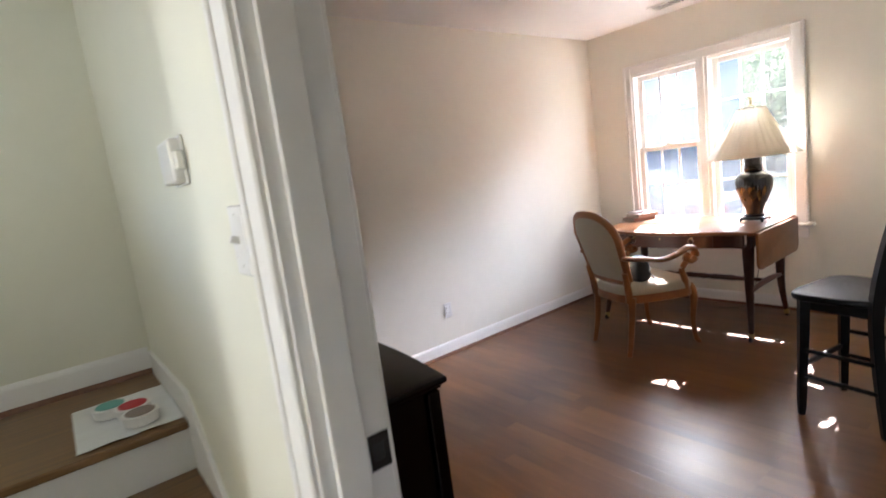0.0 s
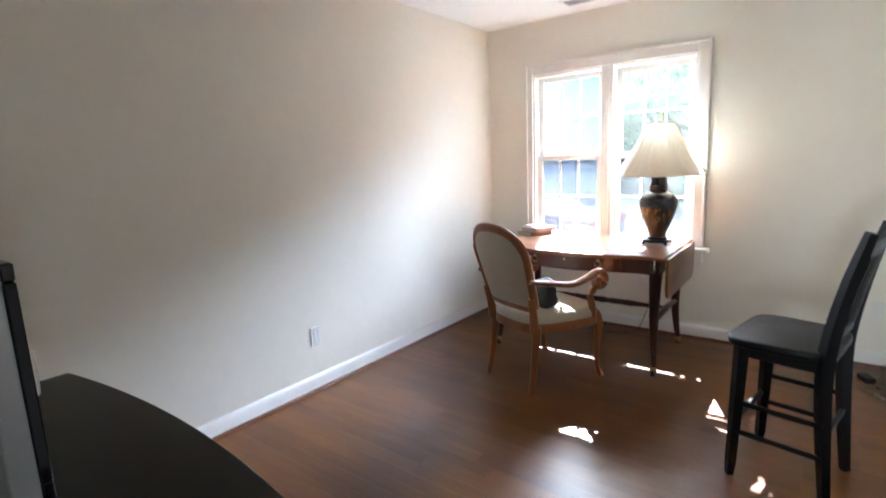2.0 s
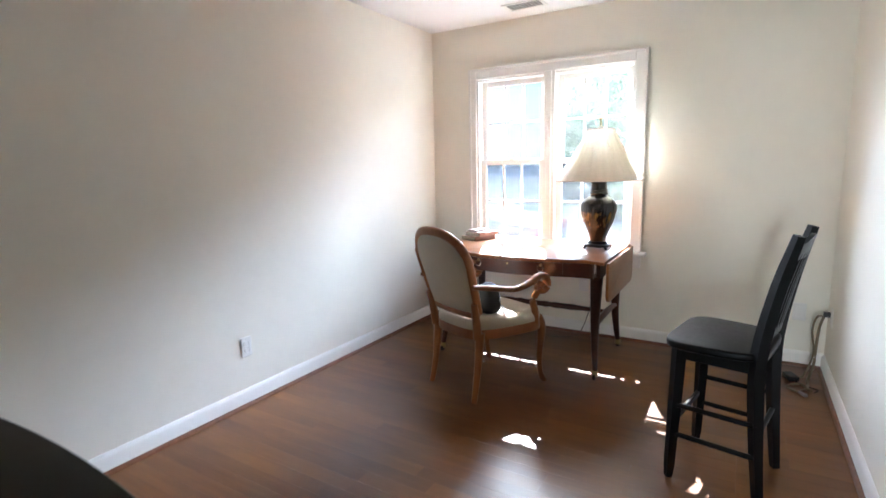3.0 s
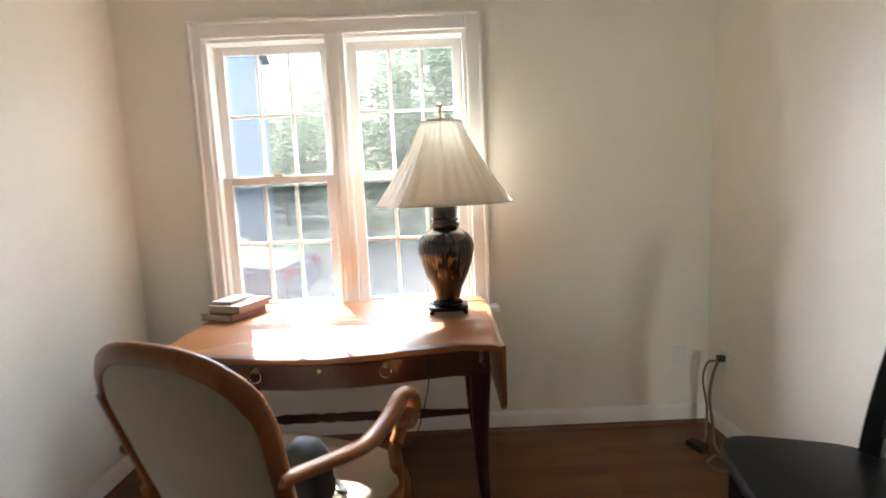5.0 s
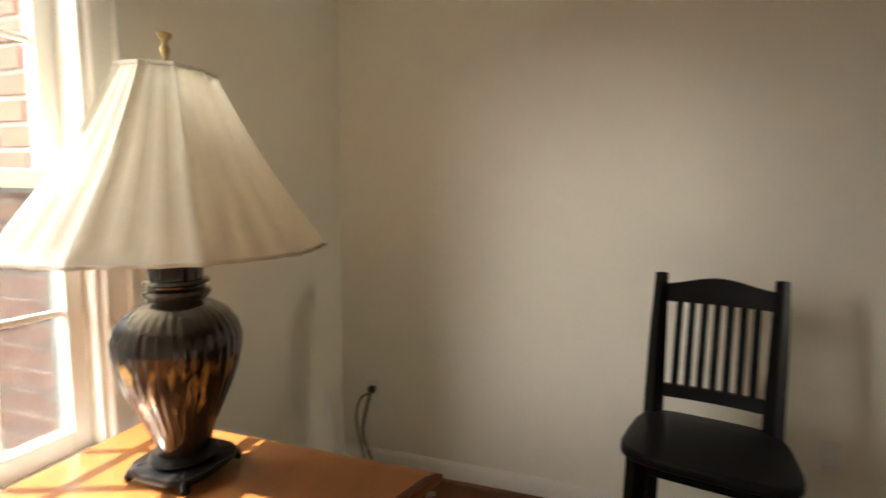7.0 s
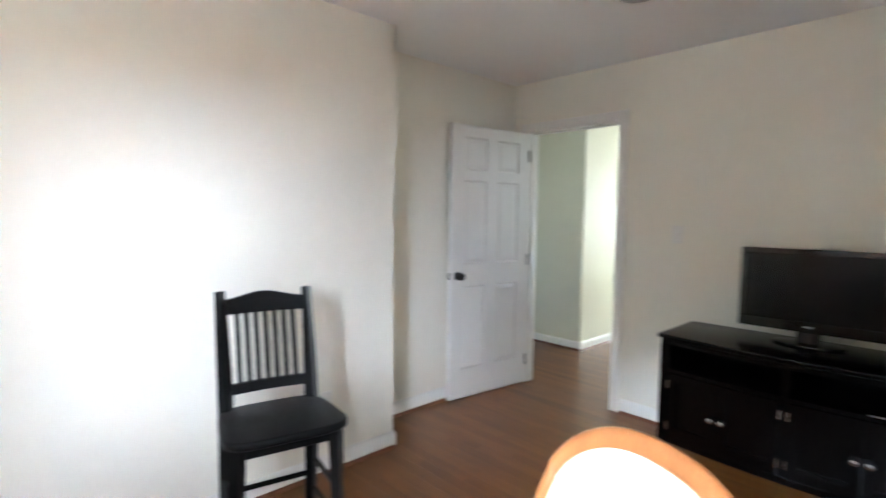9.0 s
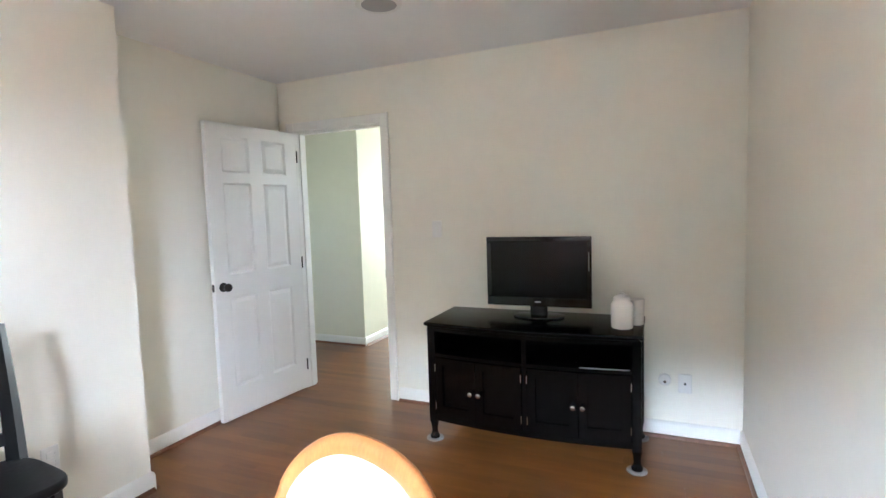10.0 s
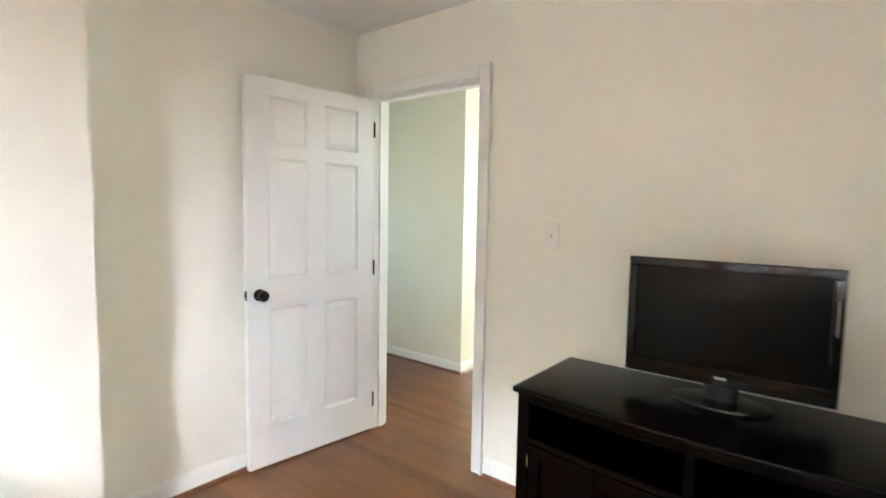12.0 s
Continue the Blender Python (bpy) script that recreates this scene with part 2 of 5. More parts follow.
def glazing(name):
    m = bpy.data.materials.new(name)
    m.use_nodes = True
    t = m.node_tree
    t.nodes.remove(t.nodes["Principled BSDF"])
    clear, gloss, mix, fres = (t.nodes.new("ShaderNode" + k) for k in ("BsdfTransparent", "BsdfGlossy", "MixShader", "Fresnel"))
    # clear colour cut to about half to darken the view outdoors
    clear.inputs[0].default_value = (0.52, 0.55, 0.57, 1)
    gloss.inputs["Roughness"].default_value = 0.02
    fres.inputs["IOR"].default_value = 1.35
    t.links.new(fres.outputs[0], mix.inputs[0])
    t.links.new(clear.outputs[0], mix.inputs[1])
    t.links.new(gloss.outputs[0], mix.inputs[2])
    # thin translucent layer puts a milky haze into the panes
    veil, film = t.nodes.new("ShaderNodeBsdfTranslucent"), t.nodes.new("ShaderNodeMixShader")
    veil.inputs[0].default_value = (0.80, 0.82, 0.82, 1)
    veil_noise = t.nodes.new("ShaderNodeTexNoise")
    veil_noise.inputs["Scale"].default_value = 7.0
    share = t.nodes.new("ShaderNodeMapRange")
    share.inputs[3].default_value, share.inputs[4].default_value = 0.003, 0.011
    t.links.new(veil_noise.outputs["Fac"], share.inputs[0])
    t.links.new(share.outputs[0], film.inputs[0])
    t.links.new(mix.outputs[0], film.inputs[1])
    t.links.new(veil.outputs[0], film.inputs[2])
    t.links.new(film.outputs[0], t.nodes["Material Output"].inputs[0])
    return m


GLASS = glazing("dimmed_window_glass")


def shade_cloth():
    m = bpy.data.materials.new("pleated_silk")
    m.use_nodes = True
    t, b = m.node_tree, m.node_tree.nodes["Principled BSDF"]
    b.inputs["Base Color"].default_value = (0.74, 0.66, 0.48, 1)
    b.inputs["Roughness"].default_value = 0.7
    tex = t.nodes.new("ShaderNodeTexNoise")
    geo = t.nodes.new("ShaderNodeNewGeometry")
    t.links.new(geo.outputs["Position"], tex.inputs["Vector"])
    tex.inputs["Scale"].default_value = 60
    ramp = t.nodes.new("ShaderNodeValToRGB")
    ramp.color_ramp.elements[0].color, ramp.color_ramp.elements[1].color = (0.70, 0.67, 0.58, 1), (0.79, 0.76, 0.68, 1)
    t.links.new(tex.outputs["Fac"], ramp.inputs[0])
    t.links.new(ramp.outputs[0], b.inputs["Base Color"])
    tr = t.nodes.new("ShaderNodeBsdfTranslucent")
    tr.inputs[0].default_value = (0.74, 0.71, 0.62, 1)
    mix = t.nodes.new("ShaderNodeMixShader")
    mix.inputs[0].default_value = 0.20
    t.links.new(b.outputs[0], mix.inputs[1])
    t.links.new(tr.outputs[0], mix.inputs[2])
    t.links.new(mix.outputs[0], t.nodes["Material Output"].inputs[0])
    return m


SILK = shade_cloth()


def glaze_material():
    """Dark brown ribbed glaze with gilt flecks round the middle."""
    m = bpy.data.materials.new("dark_brown_glaze")
    m.use_nodes = True
    t, b = m.node_tree, m.node_tree.nodes["Principled BSDF"]
    tc = t.nodes.new("ShaderNodeTexCoord")
    mapping = t.nodes.new("ShaderNodeMapping")
    mapping.inputs["Scale"].default_value = (38, 38, 9)
    t.links.new(tc.outputs["Object"], mapping.inputs[0])
    tex = t.nodes.new("ShaderNodeTexNoise")
    tex.inputs["Scale"].default_value, tex.inputs["Detail"].default_value = 1.0, 3
    t.links.new(mapping.outputs[0], tex.inputs["Vector"])
    sep = t.nodes.new("ShaderNodeSeparateXYZ")
    t.links.new(tc.outputs["Object"], sep.inputs[0])
    band = t.nodes.new("ShaderNodeMapRange")
    band.inputs[1].default_value, band.inputs[2].default_value = 0.12, 0.04
    dist = t.nodes.new("ShaderNodeMath")
    dist.operation = "SUBTRACT"
    dist.inputs[1].default_value = 0.20
    t.links.new(sep.outputs["Z"], dist.inputs[0])
    ab = t.nodes.new("ShaderNodeMath")
    ab.operation = "ABSOLUTE"
    t.links.new(dist.outputs[0], ab.inputs[0])
    t.links.new(ab.outputs[0], band.inputs[0])
    mul = t.nodes.new("ShaderNodeMath")
    mul.operation = "MULTIPLY"
    t.links.new(band.outputs[0], mul.inputs[0])
    t.links.new(tex.outputs["Fac"], mul.inputs[1])
    ramp = t.nodes.new("ShaderNodeValToRGB")
    e = ramp.color_ramp.elements
    e[0].position, e[1].position = 0.50, 0.62
    e[0].color, e[1].color = (0.012, 0.008, 0.006, 1), (0.26, 0.145, 0.04, 1)
    t.links.new(mul.outputs[0], ramp.inputs[0])
    t.links.new(ramp.outputs[0], b.inputs["Base Color"])
    b.inputs["Roughness"].default_value = 0.13
    b.inputs["Coat Weight"].default_value = 0.4
    return m


GLAZE = glaze_material()


# ---- building blocks ----
def mesh_of(name, bm, mat, smooth=None):
    me = bpy.data.meshes.new(name)
    bmesh.ops.recalc_face_normals(bm, faces=bm.faces)
    bm.to_mesh(me)
    bm.free()
    me.materials.append(mat)
    if smooth:
        me.shade_smooth()
        me.set_sharp_from_angle(angle=radians(smooth))
    return me


def part(name, bm, mat, parent=None, label="", smooth=None):
    ob = new(name, mesh_of(name, bm, mat, smooth))
    ob.parent = parent
    return tagged(ob, label)


def structure(name, bm, mat, label, category, smooth=None):
    return tagged(part(name, bm, mat, None, "", smooth), label, category, kind="structure")


def thing(name, m, label, category, group=""):
    ob = new(name)
    ob.empty_display_size = 0.1
    ob.matrix_basis = m
    return tagged(ob, label, category, group)


def box(x0, x1, y0, y1, z0, z1, bevel=0.0, bm=None, segments=1):
    b = bmesh.new()
    bmesh.ops.create_cube(b, size=1.0, matrix=Matrix.LocRotScale(((x0 + x1) / 2, (y0 + y1) / 2, (z0 + z1) / 2), None, (x1 - x0, y1 - y0, z1 - z0)))
    if bevel:
        bmesh.ops.bevel(b, geom=b.edges[:], offset=bevel, segments=segments, affect="EDGES", profile=0.5)
    return merge(bm, b)


def merge(bm, b):
    if bm is None:
        return b
    me = bpy.data.meshes.new("tmp")
    b.to_mesh(me)
    b.free()
    bm.from_mesh(me)
    bpy.data.meshes.remove(me)
    return bm


def turned(bm, m):
    bmesh.ops.transform(bm, matrix=m, verts=bm.verts)
    return bm


def lathe(profile, steps=32, ribs=0, rib_depth=0.0, bm=None, rib_range=(0, 1)):
    """Profile of (radius, z) spun round z, closed at its ends; ribs flutes between two heights."""
    b = bm or bmesh.new()
    rings = []
    for r, z in profile:
        ring = []
        for k in range(steps):
            a = 2 * math.pi * k / steps
            rr = r * (1 + (rib_depth * math.cos(ribs * a) if ribs and rib_range[0] <= z <= rib_range[1] else 0))
            ring.append(b.verts.new((rr * math.cos(a), rr * math.sin(a), z)))
        rings.append(ring)
    for lo, hi in zip(rings, rings[1:]):
        for k in range(steps):
            b.faces.new((lo[k], lo[(k + 1) % steps], hi[(k + 1) % steps], hi[k]))
    for ring in (rings[0], rings[-1]):
        b.faces.new(ring)
    return b


def tube(points, radii, sides=10, bm=None, flat=(1.0, 1.0)):
    """Round or oval bar along points; radii per point or one number; flat scales the two cross axes (side, up)."""
    b = bm or bmesh.new()
    pts = [Vector(p) for p in points]
    if not isinstance(radii, (list, tuple)):
        radii = [radii] * len(pts)
    rings = []
    for i, p in enumerate(pts):
        d = (pts[min(i + 1, len(pts) - 1)] - pts[max(i - 1, 0)]).normalized()
        ref = Vector((0, 0, 1)) if abs(d.z) < 0.9 else Vector((1, 0, 0))
        side = d.cross(ref).normalized()
        up = side.cross(d).normalized()
        rings.append([b.verts.new(p + side * (radii[i] * flat[0] * math.cos(2 * math.pi * k / sides)) + up * (radii[i] * flat[1] * math.sin(2 * math.pi * k / sides)))
                      for k in range(sides)])
    for lo, hi in zip(rings, rings[1:]):
        for k in range(sides):
            b.faces.new((lo[k], lo[(k + 1) % sides], hi[(k + 1) % sides], hi[k]))
    b.faces.new(rings[0])
    b.faces.new(rings[-1])
    return b


def curve_through(points, n=8):
    """Catmull-Rom points along a few control points."""
    p = [Vector(q) for q in points]
    p = [2 * p[0] - p[1]] + p + [2 * p[-1] - p[-2]]
    out = []
    for i in range(1, len(p) - 2):
        for k in range(n):
            u = k / n
            a, b, c, d = p[i - 1], p[i], p[i + 1], p[i + 2]
            out.append(0.5 * (2 * b + (c - a) * u + (2 * a - 5 * b + 4 * c - d) * u * u + (3 * b - a - 3 * c + d) * u ** 3))
    out.append(p[-2])
    return out


def plate(outline, z0, z1, bm=None, bevel=0.0, segments=2):
    """A slab with the given (x, y) outline between two heights."""
    b = bmesh.new()
    face = b.faces.new([b.verts.new((x, y, z0)) for x, y in outline])
    made = bmesh.ops.extrude_face_region(b, geom=[face])
    bmesh.ops.translate(b, vec=(0, 0, z1 - z0), verts=[v for v in made["geom"] if isinstance(v, bmesh.types.BMVert)])
    if bevel:
        bmesh.ops.recalc_face_normals(b, faces=b.faces)
        rim = [e for e in b.edges if abs(e.verts[0].co.z - e.verts[1].co.z) < 1e-6]
        bmesh.ops.bevel(b, geom=rim, offset=bevel, segments=segments, affect="EDGES", profile=0.5)
    return merge(bm, b)


def wall_with_holes(along, a0, a1, b0, b1, z0, z1, holes, bm=None):
    """A wall along 'x' or 'y' from a0 to a1, through its thickness b0..b1, with rectangular openings (lo, hi, zlo, zhi)."""
    bm = bm or bmesh.new()
    cuts = sorted({a0, a1, *[h[0] for h in holes], *[h[1] for h in holes]})
    for lo, hi in zip(cuts, cuts[1:]):
        mid = (lo + hi) / 2
        spans, z = [], z0
        for h in sorted((h for h in holes if h[0] < mid < h[1]), key=lambda h: h[2]):
            if h[2] > z:
                spans.append((z, h[2]))
            z = h[3]
        if z < z1:
            spans.append((z, z1))
        for s0, s1 in spans:
            if along == "x":
                box(lo, hi, b0, b1, s0, s1, bm=bm)
            else:
                box(b0, b1, lo, hi, s0, s1, bm=bm)
    return bm


# ---- the large structure ----
XW, XE, YN, YS, YA, XJ, H = 0.68, 4.665, 3.565, 0.69, 0.34, 2.205, 2.445
XH, DY0, DY1, DTOP = 0.565, 0.495, 1.263, 2.05
WY0, WY1, WZ0, WZ1 = 1.885, 3.14, 0.682, 2.025

structure("wall_north", box(XH, XE, YN, YN + 0.14, -0.2, H), WALL, "smooth cream painted long wall with white baseboard", "wall")
structure("wall_east", wall_with_holes("y", YS - 0.5, YN + 0.14, XE, XE + 0.14, -0.2, H, [(WY0, WY1, WZ0 - 0.03, WZ1)]), WALL,
          "cream painted wall holding the double window", "wall")
structure("wall_south", box(XJ, XE, YS - 0.14, YS, -0.2, H), WALL, "smooth cream painted wall behind the black chair", "wall")
structure("wall_return", box(XJ, XJ + 0.12, YA, YS - 0.14, -0.2, H), WALL, "short cream painted wall return beside the door recess", "wall")
structure("wall_recess", box(XH, XJ + 0.12, YA - 0.12, YA, -0.2, H), WALL, "cream painted wall behind the open door", "wall")
structure("wall_west", wall_with_holes("y", YA, YN, XW - 0.0575, XW, 0, H, [(DY0 - 0.02, DY1 + 0.02, 0, DTOP + 0.02)]), WALL,
          "cream painted wall with the doorway", "wall")
structure("wall_hall_east", wall_with_holes("y", YA - 1.6, 3.05, XH, XW - 0.0575, 0, H, [(DY0 - 0.02, DY1 + 0.02, 0, DTOP + 0.02)]), HALLWALL,
          "pale cream-green painted hall wall with a thermostat", "wall")
structure("ceiling", box(XH, XE + 0.14, YA - 0.12, YN + 0.14, H, H + 0.16), CEIL, "plain white painted ceiling", "ceiling")
structure("ceiling_hall", box(-5.3, XH, -1.4, 3.2, H, H + 0.16), CEIL, "plain white hall ceiling", "ceiling")
structure("subfloor", box(XH, XE, YA, YN, -0.2, -0.019), SHOE, "dark gap below the floor boards", "floor")

# hall shell
structure("wall_hall_corner", box(-0.67, -0.55, -1.4, 0.27, 0, H), HALLWALL, "cream-green hall wall ending in an outer corner", "wall")
# hall drawn out westwards, unseen, so its end lamp falls off evenly
structure("wall_hall_side", box(-5.2, -0.67, 0.15, 0.27, 0, H), HALLWALL, "brightly lit cream-green hall wall", "wall")
# slot added only to hold the south fill lamp
structure("wall_hall_south", wall_with_holes("x", -0.55, XH, -1.4, -1.26, 0, H, [(-0.03, 0.13, 0.75, 2.08)]), HALLWALL, "hall end wall with an unseen opening put in for daylight", "wall")
structure("wall_hall_west", wall_with_holes("y", 0.15, 1.72, -5.2, -5.08, 0, H, [(0.57, 1.47, 0.85, 2.05)]), HALLWALL, "hall end wall with an unseen opening put in for daylight", "wall")
structure("wall_hall_north", box(-5.2, -0.42, 1.60, 1.72, 0, H), HALLWALL, "plain hall wall", "wall")
# the hole is added for the stair fill lamp
structure("wall_stair_side", wall_with_holes("y", 1.72, 3.17, -0.54, -0.42, 0, H, [(1.97, 2.73, 1.44, 2.26)]), HALLWALL, "plain wall beside the stairs with an added unseen opening", "wall")
structure("wall_landing", box(-0.42, XH, 3.05, 3.17, 0, H), HALLWALL, "cream wall at the back of the stair landing", "wall")


def board_strip(x0, x1, y0, y1):
    """Joined strip boards of one hall or landing floor."""
    bm = bmesh.new()
    rnd = random.Random(7)
    w = 0.057
    n = int((x1 - x0) / w)
    for i in range(n):
        a = x0 + i * w
        y = y0 - rnd.random() * 0.8
        while y < y1:
            e = y + rnd.choice((0.7, 0.9, 1.2, 1.5))
            lo, hi = max(y, y0), min(e, y1)
            if hi - lo > 0.02:
                box(a + 0.0001, a + w - 0.0001, lo + 0.0001, hi - 0.0001, -0.019, rnd.random() * 0.0001, bm=bm)
            y = e
    return bm


structure("floor_hall_west", box(-5.2, -2.405, 0.15, 1.72, -0.1, 0.0), OAKHALL, "brown oak floor at the far end of the hall", "floor")
structure("floor_hall", board_strip(-2.4, XH, -1.26, 1.72), OAKHALL, "brown stained oak strip floor of the hall", "floor")


def run_along(name, p0, p1, inward, height=0.10, thick=0.014, mat=TRIM, label="white painted baseboard with a rounded top edge"):
    """Baseboard from p0 to p1 on a wall face; inward is the unit way into the room."""
    p0, p1, n = Vector(p0), Vector(p1), Vector(inward)
    bm = bmesh.new()
    prof = [(0, 0), (thick, 0), (thick, height * 0.78), (thick * 0.75, height * 0.88), (thick * 0.45, height * 0.95), (0.003, height), (0, height)]
    ends = []
    for p in (p0, p1):
        ends.append([bm.verts.new((p.x + n.x * d, p.y + n.y * d, p.z + h)) for d, h in prof])
    for k in range(len(prof)):
        j = (k + 1) % len(prof)
        bm.faces.new((ends[0][k], ends[0][j], ends[1][j], ends[1][k]))
    bm.faces.new(ends[0])
    bm.faces.new(ends[1])
    return structure(name, bm, mat, label, "baseboard", smooth=40)


def shoe_along(name, p0, p1, inward):
    """Stained quarter round in front of the baseboard."""
    p0, p1, n = Vector(p0), Vector(p1), Vector(inward)
    bm = bmesh.new()
    prof = [(0.014, 0)] + [(0.014 + 0.017 * math.cos(a), 0.019 * math.sin(a)) for a in (0, 0.4, 0.8, 1.2, 1.57)]
    prof = prof[1:] + [(0.014, 0)]
    ends = [[bm.verts.new((p.x + n.x * d, p.y + n.y * d, p.z + h)) for d, h in prof] for p in (p0, p1)]
    for k in range(len(prof)):
        j = (k + 1) % len(prof)
        bm.faces.new((ends[0][k], ends[0][j], ends[1][j], ends[1][k]))
    bm.faces.new(ends[0])
    bm.faces.new(ends[1])
    return structure(name, bm, SHOE, "brown stained quarter-round shoe moulding along the baseboard", "trim", smooth=50)


RUNS = [((XW, YN, 0), (XE, YN, 0), (0, -1, 0)), ((XE, YS, 0), (XE, YN - 0.014, 0), (-1, 0, 0)), ((XJ, YS, 0), (XE - 0.014, YS, 0), (0, 1, 0)),
        ((XW, YA, 0), (XJ, YA, 0), (0, 1, 0)),
        ((XW, DY1 + 0.085, 0), (XW, YN - 0.014, 0), (1, 0, 0)), ((XW, YA + 0.014, 0), (XW, DY0 - 0.085, 0), (1, 0, 0))]
for p0, p1, n in RUNS:
    run_along("baseboard", p0, p1, n)
    shoe_along("shoe_moulding", p0, p1, n)
run_along("baseboard", (XJ, YA + 0.014, 0), (XJ, YS + 0.014, 0), (-1, 0, 0))
shoe_along("shoe_moulding", (XJ, YA + 0.014, 0), (XJ, YS + 0.014, 0), (-1, 0, 0))
for p0, p1, n in [((-0.55, -1.26, 0), (-0.55, 0.284, 0), (1, 0, 0)), ((-2.38, 0.27, 0), (-0.55, 0.27, 0), (0, 1, 0)), ((XH, DY1 + 0.085, 0), (XH, 1.6, 0), (-1, 0, 0))]:
    run_along("baseboard", p0, p1, n, height=0.09)
    shoe_along("shoe_moulding", p0, p1, n)

# ---- doorway: jamb, stop, casings ----
jamb = thing("door_frame", pose(0, 0, 0), "white painted door frame with flat casing", "door frame")
jamb["kind"] = "structure"
for name, b in (("jamb", box(XH - 0.004, XW + 0.004, DY1, DY1 + 0.018, 0, DTOP, 0.002)), ("jamb", box(XH - 0.004, XW + 0.004, DY0 - 0.018, DY0, 0, DTOP, 0.002)),
                ("head_jamb", box(XH - 0.004, XW + 0.004, DY0 - 0.018, DY1 + 0.018, DTOP, DTOP + 0.018, 0.002)),
                ("stop", box(XH + 0.02, XW - 0.042, DY1 - 0.011, DY1, 0, DTOP, 0.002)), ("stop", box(XH + 0.02, XW - 0.042, DY0, DY0 + 0.011, 0, DTOP, 0.002)),
                ("stop", box(XH + 0.02, XW - 0.042, DY0 + 0.011, DY1 - 0.011, DTOP - 0.011, DTOP, 0.002))):
    part(name, b, TRIM, jamb)


for x0, x1, s in ((XW, XW + 0.016, 1), (XH - 0.016, XH, -1)):
    part("casing", box(x0, x1, DY1 + 0.006, DY1 + 0.071, 0, DTOP + 0.071, 0.004), TRIM, jamb)
    part("casing", box(x0, x1, DY0 - 0.071, DY0 - 0.006, 0, DTOP + 0.071, 0.004), TRIM, jamb)
    part("head_casing", box(x0 + 0.001, x1 - 0.001, DY0 - 0.006, DY1 + 0.006, DTOP + 0.006, DTOP + 0.071, 0.004), TRIM, jamb)
    xo0, xo1 = (x1 - 0.004, x1 + 0.006) if s > 0 else (x0 - 0.006, x0 + 0.004)
    part("casing_bead", box(xo0, xo1, DY1 + 0.058, DY1 + 0.073, 0, DTOP + 0.073, 0.003), TRIM, jamb)
    part("casing_bead", box(xo0, xo1, DY0 - 0.073, DY0 - 0.058, 0, DTOP + 0.073, 0.003), TRIM, jamb)
strike = part("strike_plate", box(XW - 0.034, XW + 0.003, DY1 - 0.0025, DY1 + 0.001, 0.925, 0.985, 0.001), BRONZE, jamb, "dark bronze strike plate")
# black block imitates the shaded latch hole
part("strike_hole_patch", box(XW - 0.028, XW - 0.008, DY1 - 0.0032, DY1 - 0.001, 0.94, 0.97, 0.0005), BLKPL, strike)


